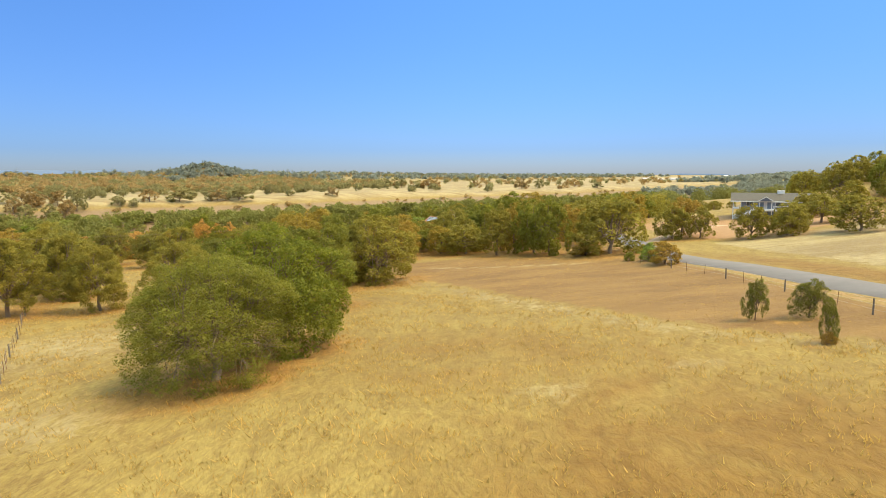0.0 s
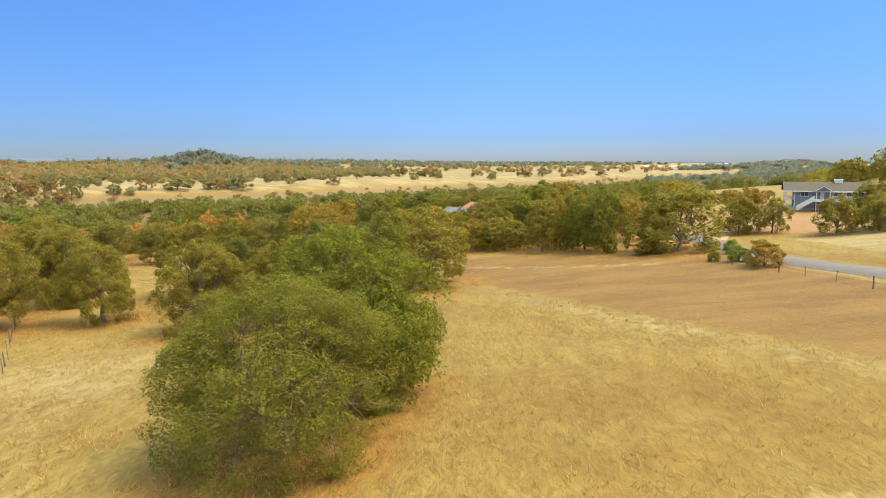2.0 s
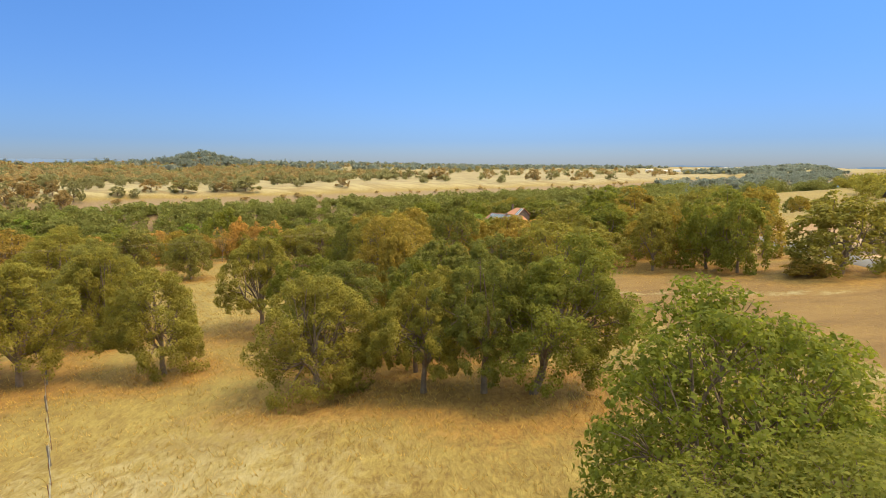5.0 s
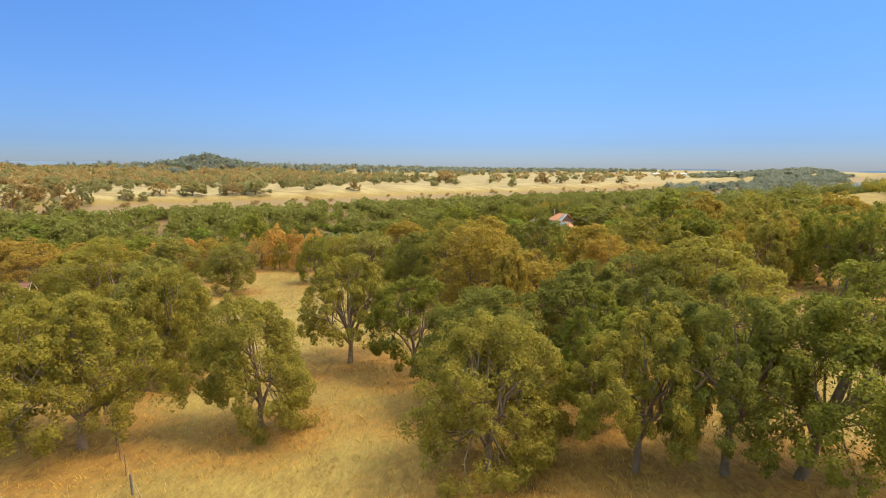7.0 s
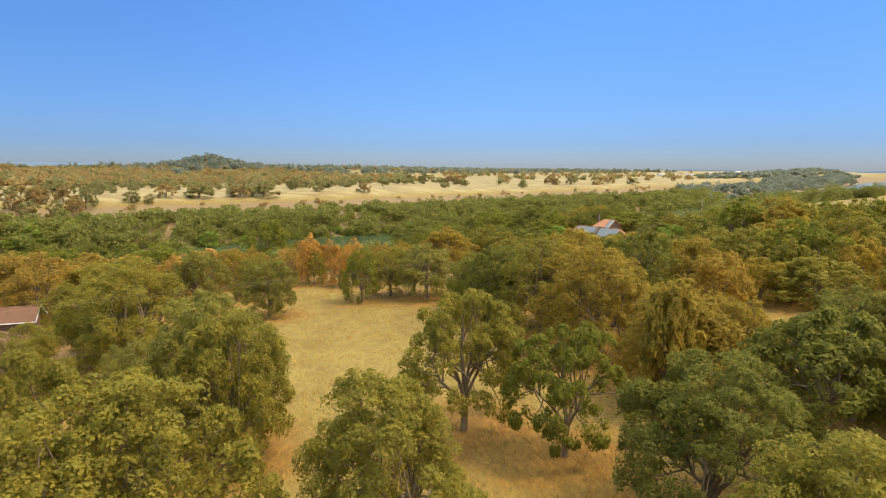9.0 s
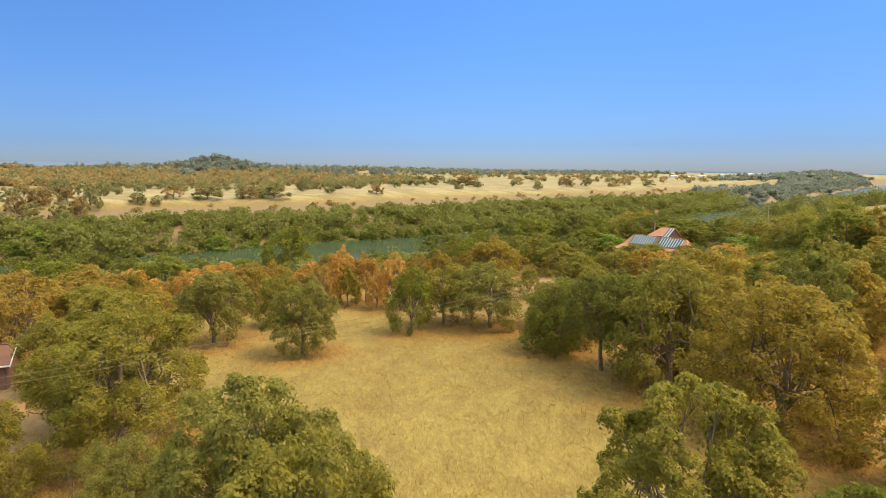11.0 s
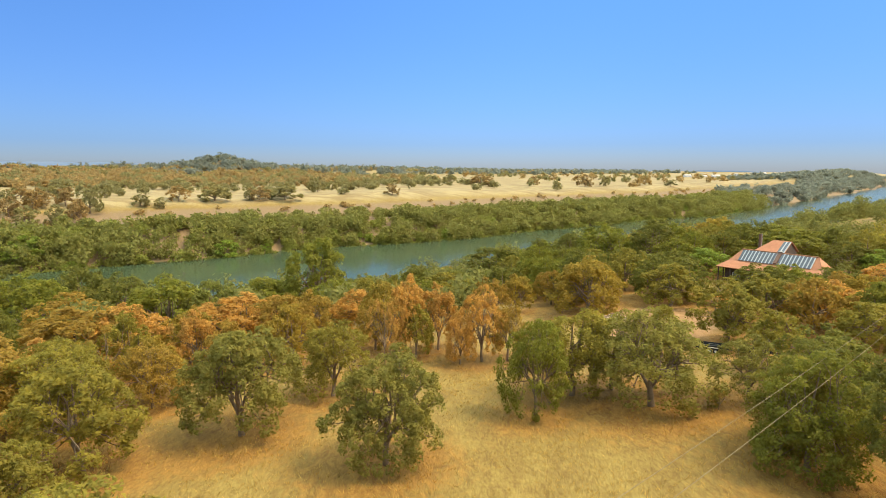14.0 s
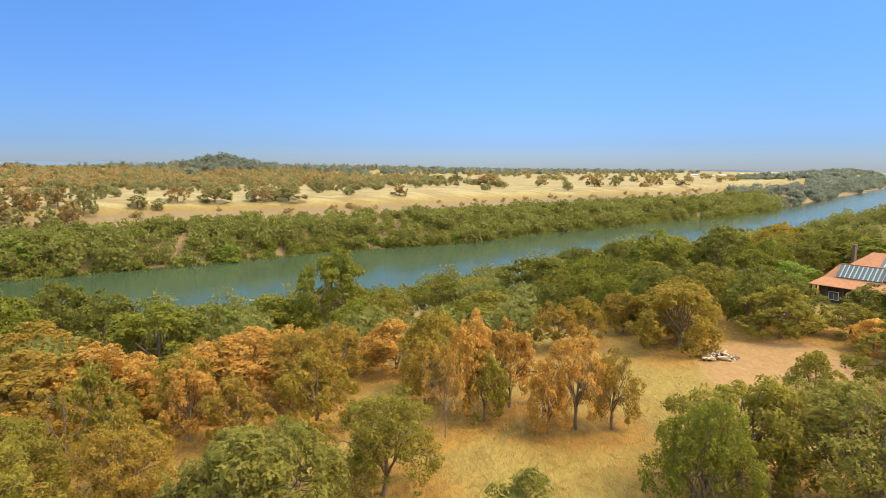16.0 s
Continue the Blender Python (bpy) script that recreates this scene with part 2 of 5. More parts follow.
def height(x, y):
    """The lie of the land: a meadow that falls gently to a bluff, the river, and a dry plateau beyond."""
    x, y = np.asarray(x, float), np.asarray(y, float)
    a, b = np.clip(x, -160, 140) / 100, (np.clip(y, 20, 260) - 100) / 100
    meadow = 5.25 + 7.64 * a - 5.27 * b + 2.57 * a * a - 0.19 * a * b + 1.47 * b * b
    meadow = meadow + 4 * eased(105, 160, x) * np.exp(-(((y - 190) / 55) ** 2)) - 10 * eased(194, 300, y) * eased(5, 50, x)
    meadow = meadow - 2.2 * np.exp(-(((x - 92) / 20) ** 2) - ((y - 165) / 14) ** 2)
    meadow = meadow - 1.8 * np.exp(-(((x + 2) / 25) ** 2) - ((y - 240) / 25) ** 2)
    meadow = meadow + 0.12 * np.sin(x / 5.3 + 1.2 * np.sin(y / 9.1)) * np.sin(y / 6.7 + x / 17)
    u, n = along(x, y)
    far_shore = shore(u)
    t = np.clip((n - (far_shore - 308)) / 165, 0, 1.06) ** 1.4
    near = meadow * (1 - t) - 34 * t
    m = n - far_shore
    beyond = -34 + 19 * eased(-4, 45, m) + 16 * eased(55, 125, m) + 11 * eased(150, 1600, m)
    beyond = beyond + 10 * eased(600, 1500, m) * eased(250, -450, x)
    rough = eased(60, 160, m)
    beyond = beyond + rough * (2.2 * np.sin(x / 47 + 2 * np.sin(y / 83)) * np.sin(y / 61 + x / 150) - 4.0 * np.exp(-((np.sin(x / 130 + y / 310) / 0.22) ** 2)))
    beyond = beyond + 22 * np.exp(-(((x + 640) / 75) ** 2) - ((y - 1640) / 120) ** 2) + 7 * np.exp(-(((x + 620) / 170) ** 2) - ((y - 1640) / 160) ** 2)
    beyond = beyond + 15 * np.exp(-(((x - 1500) / 450) ** 2) - ((y - 2500) / 500) ** 2) * rough
    return np.where(n > far_shore - 60, beyond, near)


def steps(*runs):
    return np.unique(np.concatenate([np.arange(a, b, s, dtype=float) for a, b, s in runs]))


def mesh_of(name, verts, faces):
    me = bpy.data.meshes.new(name)
    verts, faces = np.asarray(verts, np.float32), np.asarray(faces, np.int32)
    k = faces.shape[1]
    me.vertices.add(len(verts))
    me.vertices.foreach_set("co", verts.ravel())
    me.loops.add(faces.size)
    me.loops.foreach_set("vertex_index", faces.ravel())
    me.polygons.add(len(faces))
    me.polygons.foreach_set("loop_start", np.arange(0, faces.size, k, dtype=np.int32))
    me.update(calc_edges=True)
    return me


def sheet(name, xs, ys, level):
    gx, gy = np.meshgrid(xs, ys)
    verts = np.stack([gx.ravel(), gy.ravel(), level(gx, gy).ravel()], 1)
    i = np.arange(len(xs) * len(ys)).reshape(len(ys), len(xs))
    faces = np.stack([i[:-1, :-1].ravel(), i[:-1, 1:].ravel(), i[1:, 1:].ravel(), i[1:, :-1].ravel()], 1)
    me = mesh_of(name, verts, faces)
    me.polygons.foreach_set("use_smooth", np.ones(len(faces), bool))
    return me


def field_edge(y):
    return 21.5 - 0.465 * (y - 48) + 0.5 * np.maximum(0, 47 - y)


xs = steps((-4400, -1000, 200), (-1000, -300, 25), (-300, -120, 5), (-120, 60, 2.5), (60, 160, 5), (160, 700, 12), (700, 2000, 60), (2000, 4600, 200))
ys = steps((-1500, -60, 120), (-60, 0, 10), (0, 240, 2.5), (240, 420, 5), (420, 760, 5), (760, 1300, 15), (1300, 2600, 45), (2600, 4700, 210))
ground_mesh = sheet("ground", xs, ys, height)
gx, gy = (v.ravel() for v in np.meshgrid(xs, ys))
gu, gn = along(gx, gy)
gm = gn - shore(gu)
zones = {
    "mown": eased(-1.5, 1.5, gx - field_edge(gy)) * eased(38, 35, gx) * eased(136, 128, gy) * eased(28, 36, gy),
    "pale": np.exp(-(((gx - field_edge(gy) + 3.0) / 3.4) ** 2)) * 0.52 * eased(20, 40, gy) * eased(125, 100, gy)
    + 0.6 * np.exp(-(((gx - 6) / 3.5) ** 2) - ((gy - 34) / 2.5) ** 2) + 0.55 * np.exp(-(((gx - 16) / 3) ** 2) - ((gy - 37) / 2.5) ** 2) + 0.50 * np.exp(-(((gx + 40) / 20) ** 2) - ((gy - 62) / 22) ** 2) + 0.46 * np.exp(-(((gx + 26) / 10) ** 2) - ((gy - 34) / 9) ** 2) + 0.66 * eased(80, 110, gm) * np.maximum(eased(1150, 700, gm), 0.75 * eased(600, 800, gu) * eased(2200, 1500, gm)) + 0.62 * eased(49, 53, gx) * eased(100, 85, gx) * eased(60, 70, gy) * eased(124, 116, gy - 0.1 * (gx - 60)) + 0.66 * np.exp(-(((gy - 118.5 + 0.52 * (gx + 2)) / 2.1) ** 2)) * eased(-8, -2, gx) * eased(32, 22, gx),
    "bare": np.exp(-(((gx + 39 - 0.25 * (gy - 208)) / 10) ** 4) - ((gy - 208) / 12) ** 4) + np.exp(-(((gx + 103) / 11) ** 4) - ((gy - 139) / 14) ** 4)
    + 0.9 * eased(52, 58, gx) * eased(125, 110, gx) * eased(120, 127, gy - 0.1 * (gx - 60)) * eased(190, 180, gy) + 0.5 * np.exp(-(((gx - 37.8) / 2.4) ** 4)) * eased(20, 40, gy) * eased(130, 110, gy) + 0.7 * np.exp(-(((gx + 38) / 12) ** 2) - ((gy - 286) / 6) ** 2),
    "worn": 0.85 * np.exp(-(((gx - 14) / 13) ** 2) - ((gy - 21) / 10) ** 2) + 0.38 * np.exp(-(((gx - 14) / 16) ** 2) - ((gy - 38) / 18) ** 2) + 0.5 * np.exp(-(((gx - 0) / 11) ** 2) - ((gy - 48) / 11) ** 2) + 0.85 * np.exp(-(((gx - 47 + 0.05 * (gy - 60)) / 3.2) ** 4)) * eased(25, 40, gy) * eased(112, 96, gy),
    "bank": eased(-250, -190, gm) * eased(108, 78, gm),
}
for key, values in zones.items():
    ground_mesh.attributes.new(key, "FLOAT", "POINT").data.foreach_set("value", values.astype(np.float32))
ground_mesh.materials.append(GROUND)
ground = tagged(new("ground", ground_mesh), "dry golden grassland that falls to a river bluff", "ground", kind="structure")

us = steps((-700, 1200, 20), (1200, 4200, 60))
river_rows = [(0.781 * u - 0.624 * n, 0.624 * u + 0.781 * n, WATER_LEVEL) for u in us for n in np.linspace(shore(u) - 190, shore(u) + 12, 6)]
k = np.arange(len(us) * 6).reshape(-1, 6)
river_mesh = mesh_of("water", river_rows, np.stack([k[:-1, :-1].ravel(), k[1:, :-1].ravel(), k[1:, 1:].ravel(), k[:-1, 1:].ravel()], 1))
river_mesh.materials.append(WATER)
tagged(new("water", river_mesh), "calm wide green river between wooded banks", "river", kind="structure")


# ---- trees ----
def tube(verts, faces, points, radii, sides=6):
    """A tapered limb along the points."""
    start = len(verts)
    for i, (p, r) in enumerate(zip(points, radii)):
        ahead = (points[min(i + 1, len(points) - 1)] - points[max(i - 1, 0)]).normalized()
        side = ahead.orthogonal().normalized()
        other = ahead.cross(side)
        for s in range(sides):
            a = 2 * math.pi * s / sides
            verts.append(p + (side * math.cos(a) + other * math.sin(a)) * r)
    for i in range(len(points) - 1):
        for s in range(sides):
            a, b = start + i * sides + s, start + i * sides + (s + 1) % sides
            faces.append((a, b, b + sides, a + sides))


def sprigs(rng, centres, outward, size, spread=0.25):
    """Pointed sprigs of leaves, one at each centre, turned roughly outward."""
    count = len(centres)
    normal = outward * (1 - spread) + rng.normal(size=(count, 3)) * spread
    normal[:, 2] += 0.22
    normal /= np.linalg.norm(normal, axis=1)[:, None] + 1e-9
    side = np.cross(normal, rng.normal(size=(count, 3)))
    side /= np.linalg.norm(side, axis=1)[:, None] + 1e-9
    other = np.cross(normal, side)
    long = (size * rng.uniform(0.7, 1.35, count))[:, None]
    wide = long * rng.uniform(0.55, 0.85, count)[:, None]
    corners = np.stack([centres + side * long * 1.25, centres + other * wide - side * long * 0.6, centres - other * wide - side * long * 0.6], 1)
    return corners.reshape(-1, 3), np.arange(3 * count).reshape(-1, 3)


def unit(v):
    return v / (np.linalg.norm(v) + 1e-9)


# lowest leaves, share of bare side, bough size, clumps on a bough, fork height
HABITS = {"dome": (0.8, 0.03, 1.65, 13, 1.7), "dense": (0.5, 0.10, 1.40, 8, 1.9), "upright": (0.8, 0.24, 1.35, 8, 2.2), "open": (1.5, 0.26, 1.15, 7, 2.3),
          "bare": (2.5, 0.3, 0.9, 5, 3.0), "tall": (3.0, 0.2, 1.3, 8, 3.8), "bush": (0.1, 0.0, 1.7, 9, 0.5)}


def oak_meshes(seed, style, leaves, size, lobes, sides=6, lean=(0.0, 0.0)):
    """Trunk and crown of an oak 10 m high and 10 m wide: a short stem that forks into crooked limbs, a mound of foliage
    at the end of each bough, and on each mound small round clumps of leaves with gaps between them."""
    rng = np.random.default_rng(seed)
    low, bare_side, bough, many, fork_z = HABITS[style]
    coarse = leaves < 4500
    many = 6 if coarse else many
    sway = rng.uniform(0, 6.28, 5)
    top = np.array([lean[0] + rng.uniform(-0.4, 0.4), lean[1] + rng.uniform(-0.4, 0.4)])
    boughs = []
    for i in range(lobes):
        share = (i + 0.5) / lobes
        turn = i * 2.39996 + rng.uniform(-0.45, 0.45)
        # equal areas of a dome, widest a third of the way up
        rise = share ** (1.1 if style in ("dense", "dome") else 0.85)
        flat = math.sqrt(max(0.0, 1 - max(0.0, (rise - 0.32) / 0.68) ** 2.1)) * (0.80 + 0.20 * min(1.0, rise / 0.32))
        uneven = 0.13 * math.sin(2 * turn + sway[0]) + 0.10 * math.sin(3 * turn + sway[1] + 3 * rise) + 0.07 * math.sin(5 * turn + sway[2])
        reach = 0.91 + uneven * (0.75 if style == "dense" else 1.1) + rng.uniform(-0.26, 0.12)
        r = bough * rng.uniform(0.68, 1.28)
        # the skirt is lifted on some sides, where stem and limbs show
        lift = bare_side * 3.4 * max(0.0, math.sin(turn + sway[3]) * 0.7 + math.sin(2 * turn + sway[4]) * 0.45) * (1 - rise)
        crown = 9.75 + 0.55 * math.sin(turn + sway[2]) - 0.55
        z = low + lift + r * 0.35 + (crown - low - lift - r * 0.95) * rise + rng.uniform(-0.35, 0.35)
        span = max(0.0, 5.05 - r * 0.75) * reach * flat
        if rise < 0.15:
            span = max(span, 2.8)
        boughs.append((np.array([math.cos(turn) * span + top[0] * rise, math.sin(turn) * span + top[1] * rise, z]), r))
    for i in range(lobes // (3 if style in ("dense", "dome", "upright") else 6)):
        turn, span = rng.uniform(0, 6.28), rng.uniform(0.8, 2.6)
        boughs.append((np.array([math.cos(turn) * span + top[0] * 0.6, math.sin(turn) * span + top[1] * 0.6, low + (8.2 - low) * rng.uniform(0.35, 0.85)]), bough * 0.95))
    fork = Vector((top[0] * 0.25 + rng.uniform(-0.2, 0.2), top[1] * 0.25 + rng.uniform(-0.2, 0.2), fork_z))
    girth = 0.27 if style != "bare" else 0.17
    verts, faces, clumps = [], [], []
    stem = [Vector((0, 0, -0.6)), Vector((0.02, 0, 0.12)), fork * 0.5 + Vector((rng.uniform(-0.15, 0.15), rng.uniform(-0.15, 0.15), 0)), fork,
            fork.lerp(Vector((top[0], top[1], 8.2)), 0.5) + Vector((rng.uniform(-0.4, 0.4), rng.uniform(-0.4, 0.4), 0)), Vector((top[0], top[1], 8.4))]
    tube(verts, faces, stem, [girth * 1.5, girth * 1.1, girth * 0.92, girth * 0.8, girth * 0.42, girth * 0.1], sides + 2)
    # main limbs leave the stem at different heights and carry the boughs of their side
    boughs.sort(key=lambda b: math.atan2(b[0][1] - top[1] * 0.5, b[0][0] - top[0] * 0.5))
    for share in np.array_split(np.arange(len(boughs)), 7):
        if not len(share):
            continue
        hub = Vector(np.mean([boughs[k][0] for k in share], axis=0))
        root = fork * rng.uniform(0.7, 1.0) if rng.random() < 0.6 else fork.lerp(stem[4], rng.uniform(0.1, 0.7))
        limb_end = root.lerp(hub, rng.uniform(0.85, 1.05)) + Vector((0, 0, rng.uniform(0.0, 0.5)))
        knee = root.lerp(limb_end, 0.5) + Vector((rng.uniform(-0.55, 0.55), rng.uniform(-0.55, 0.55), rng.uniform(-0.5, 0.4)))
        limb = [root, root.lerp(knee, 0.5) + Vector((0, 0, 0.15)), knee, limb_end]
        tube(verts, faces, limb, [girth * 0.66, girth * 0.52, girth * 0.40, girth * 0.22], sides - 1)
        for k in share:
            centre, r = boughs[k]
            end = Vector(centre)
            leave = limb[2].lerp(limb[3], rng.uniform(0.0, 1.0)) if rng.random() < 0.7 else limb[1].lerp(limb[2], rng.uniform(0.3, 1.0))
            bend = leave.lerp(end, 0.55) + Vector((rng.uniform(-0.45, 0.45), rng.uniform(-0.45, 0.45), rng.uniform(-0.35, 0.35)))
            if sides > 4:
                tube(verts, faces, [leave, bend, end], [girth * 0.26, girth * 0.18, girth * 0.10], sides - 2)
            away = unit(centre - np.array([top[0] * 0.5, top[1] * 0.5, 4.0]))
            for _ in range(many):
                off = unit(unit(rng.normal(size=3)) + 0.85 * away + np.array([0, 0, 0.3])) * r * rng.uniform(0.68, 1.02)
                off[2] *= 0.92
                clumps.append((centre + off, r * (rng.uniform(0.38, 0.56) if coarse else rng.uniform(0.24, 0.38) if style == "dome" else rng.uniform(0.28, 0.48)), away))
                if sides > 5 and rng.random() < 0.45:
                    twig = bend.lerp(end, rng.uniform(0.3, 1.0))
                    tube(verts, faces, [twig, twig.lerp(Vector(centre + off), 0.5) + Vector((0, 0, 0.1)), Vector(centre + off)], [girth * 0.1, girth * 0.07, 0.01], 3)
    trunk = mesh_of("trunk", [tuple(v) for v in verts], faces)
    trunk.polygons.foreach_set("use_smooth", np.ones(len(faces), bool))
    trunk.materials.append(BARK)
    weight = np.array([r * r for _, r, _ in clumps])
    which = rng.choice(len(clumps), leaves, p=weight / weight.sum())
    hub, radius, facing_out = (np.array([c[i] for c in clumps])[which] for i in range(3))
    out = rng.normal(size=(leaves, 3)) + 0.65 * facing_out
    out[:, 2] += 0.30
    out /= np.linalg.norm(out, axis=1)[:, None]
    deep = np.where(rng.random(leaves) < 0.84, 0.90, 0.5) + 0.08 * rng.normal(size=leaves)
    centres = hub + out * (radius * deep)[:, None] * np.array([1.03, 1.03, 0.95])
    # one leaf in eight fills the inside of a bough
    inner = rng.random(leaves) < 0.12
    home = rng.integers(0, len(boughs), leaves)
    inside = np.array([b[0] for b in boughs])[home] + out * (np.array([b[1] for b in boughs])[home] * 0.8 * rng.random(leaves) ** 0.4)[:, None]
    centres[inner] = inside[inner]
    centres[:, 2] = np.maximum(centres[:, 2], 0.25 + 0.2 * rng.random(leaves))
    crown = mesh_of("crown", *sprigs(rng, centres, out, size, 0.45 if coarse else 0.34))
    crown.materials.append(LEAVES["olive"])
    return trunk, crown


NEAR = {style: [oak_meshes(10 + 7 * i + 100 * j, style, count, 0.13, lobes) for i in range(many)]
        for j, (style, count, lobes, many) in enumerate((("dense", 15000, 44, 4), ("upright", 13000, 38, 3), ("open", 9500, 34, 3), ("bare", 1500, 14, 1), ("tall", 12000, 34, 2)))}
MID = {style: [oak_meshes(510 + 7 * i + 100 * j, style, count, 0.205, lobes, 5) for i in range(3)]
       for j, (style, count, lobes) in enumerate((("dense", 6400, 36), ("upright", 5600, 30), ("open", 4400, 28), ("bare", 800, 12), ("tall", 5200, 28)))}
FILL = [oak_meshes(810 + 7 * i, "upright" if i % 2 else "dense", 3100, 0.267, 26, 4) for i in range(4)]
FAR = [oak_meshes(910 + 7 * i, "upright" if i % 2 else "dense", 1000, 0.50, 16, 4) for i in range(4)]
TONES = {"olive": "olive green", "green": "fresh green", "leafy": "deep leafy green", "dark": "dark green", "yellow": "yellowing", "brown": "browning", "rust": "rust orange",
         "sage": "grey green", "bright": "bright light green", "willow": "feathery pale green"}
SHAPES = {"dome": "oak with a dense low crown", "dense": "oak with a dense low crown", "upright": "oak with an upright crown", "open": "oak with open crown, bare limbs", "bare": "thin half-bare oak", "tall": "oak with a bare lower trunk"}
planted = []


def near_path(x, y):
    return min(math.hypot(x - e[0], y - e[1]) for _, e, _, _ in PATH)


def oak(x, y, tall, wide, tone, style, meshes=None, where="in dry grass", group="oaks of the meadow and bluff", lean=(0.0, 0.0)):
    rng = random.Random(int(x * 31 + y * 17))
    away = near_path(x, y)
    if -37 < x < -13 and 74 < y < 93:
        away *= 0.45  # the row that the path runs along
    if meshes is None and style != "bare" and (away < 38 or away < 46 and wide > 7):
        # trees that the camera passes close by have meshes of their own, with finer leaves
        bulk = wide * tall / 50 * (0.75 if style == "open" else 1.0)
        leaf = min(0.15, max(0.05, (0.0034 if wide > 6 and y < 60 else 0.0041) * math.hypot(away, 10)))
        count = int(min(80000 if y < 60 else 42000, 300 * bulk / leaf ** 2))
        leaf = math.sqrt(300 * bulk / count)
        meshes = [oak_meshes(int(abs(x * 13 + y * 7)), style, count, leaf * 5 / wide, {"dome": 56, "dense": 48, "upright": 38, "open": 34}.get(style, 36), 6, lean)]
    elif meshes is None:
        meshes = (NEAR if away < 60 else MID)[style]
    trunk_mesh, crown_mesh = meshes[rng.randrange(len(meshes))]
    tree = new("oak_tree")
    tree.empty_display_size = 0.5
    tree.matrix_world = Matrix.LocRotScale((x, y, float(height(x, y)) - 0.05), Euler((0, 0, rng.uniform(0, 6.28) if lean == (0.0, 0.0) else 0.0)), (wide / 5, wide / 5, tall / 10))
    for name, me in (("trunk", trunk_mesh), ("crown", crown_mesh)):
        ob = new(name, me)
        ob.parent = tree
        if name == "crown":
            ob.material_slots[0].link = "OBJECT"
            ob.material_slots[0].material = LEAVES[tone]
    tagged(tree, f"{TONES.get(tone, tone)} {SHAPES[style]} {where}", "tree", group)
    planted.append((x, y, wide))
    return tree


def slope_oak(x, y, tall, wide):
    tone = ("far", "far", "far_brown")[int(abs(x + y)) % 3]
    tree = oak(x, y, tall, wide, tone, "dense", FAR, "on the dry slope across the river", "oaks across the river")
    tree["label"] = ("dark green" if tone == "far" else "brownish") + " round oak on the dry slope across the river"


oak(-17.0, 43.6, 9.6, 6.1, "green", "dome")
oak(-14.4, 52.5, 11.2, 5.8, "leafy", "dome")
oak(-51.4, 89.0, 10.6, 4.7, "olive", "upright", lean=(-0.9, 0.0))
oak(-63.8, 87.0, 12.0, 6.0, "olive", "upright")
oak(-70.9, 90.0, 11.9, 4.3, "olive", "open")
oak(-47.4, 107.6, 12.2, 5.5, "olive", "open")
oak(-40.4, 101.7, 10.3, 4.2, "green", "open")
oak(-35.0, 79.8, 10.2, 4.9, "olive", "dense")
oak(-27.2, 85.0, 9.9, 3.8, "green", "open")
oak(-26.4, 78.8, 10.3, 4.2, "olive", "open")
oak(-21.7, 77.6, 11.2, 4.6, "dark", "open")
oak(-31.0, 128.0, 13.5, 7.2, "yellow", "dense")
oak(-35.8, 140.1, 13.4, 6.0, "olive", "dense")
oak(-27.3, 114.0, 10.2, 6.5, "yellow", "dense")
oak(-30.5, 109.3, 11.5, 2.7, "yellow", "upright")
oak(-22.8, 113.6, 8.9, 4.2, "yellow", "upright")
oak(-13.9, 109.0, 8.1, 4.7, "green", "dense")
oak(-16.9, 112.5, 6.7, 3.3, "green", "upright")
oak(-103.6, 160.2, 9.7, 5.4, "olive", "upright")
oak(-101.5, 147.0, 8.6, 4.2, "olive", "upright")
oak(-113.5, 156.0, 10.2, 5.6, "brown", "upright")
oak(-116.0, 186.0, 9.0, 3.6, "brown", "bare")
oak(-68.0, 108.5, 12.4, 5.1, "sage", "upright")
oak(-122.8, 168.0, 12.3, 9.5, "brown", "upright")
oak(-92.0, 136.5, 8.7, 6.2, "olive", "upright")
oak(-85.7, 128.9, 13.6, 7.8, "olive", "upright")
oak(-92.4, 167.5, 11.2, 5.6, "sage", "upright")
oak(-77.7, 160.5, 10.2, 4.9, "sage", "upright")
oak(-63.5, 170.8, 10.2, 3.5, "green", "upright")
oak(-58.7, 176.3, 10.0, 5.4, "olive", "upright")
oak(-44.2, 156.8, 9.9, 4.8, "green", "dense")
oak(-40.6, 148.0, 11.5, 4.4, "dark", "tall")
oak(-37.8, 147.5, 11.5, 4.6, "dark", "tall")
oak(-30.5, 145.4, 14.0, 6.4, "yellow", "dense")
oak(-22.8, 142.2, 13.5, 5.3, "dark", "tall")
oak(-19.4, 153.6, 12.0, 5.3, "yellow", "dense")
oak(-11.6, 152.0, 11.0, 5.2, "yellow", "dense")
oak(-51.4, 172.1, 10.4, 6.3, "sage", "upright")
oak(-54.0, 177.5, 8.6, 4.0, "sage", "open")
oak(-105.2, 176.0, 7.6, 3.8, "brown", "upright")
oak(-111.5, 168.5, 9.4, 5.2, "olive", "upright")
oak(-140.3, 218.7, 12.4, 8.2, "brown", "upright")
oak(-34.0, 168.8, 6.0, 3.5, "olive", "upright")
oak(-85.6, 178.5, 9.0, 4.5, "olive", "upright")
oak(-97.5, 202.2, 9.5, 4.7, "brown", "upright")
oak(-105.1, 205.0, 9.8, 7.6, "rust", "upright")
oak(-80.8, 189.1, 9.7, 2.3, "rust", "bare")
oak(-78.4, 194.5, 11.1, 3.3, "rust", "upright")
oak(-76.8, 193.1, 7.8, 2.6, "olive", "upright")
oak(-87.6, 215.9, 7.6, 5.3, "rust", "upright")
oak(-73.8, 197.0, 9.5, 3.3, "rust", "upright")
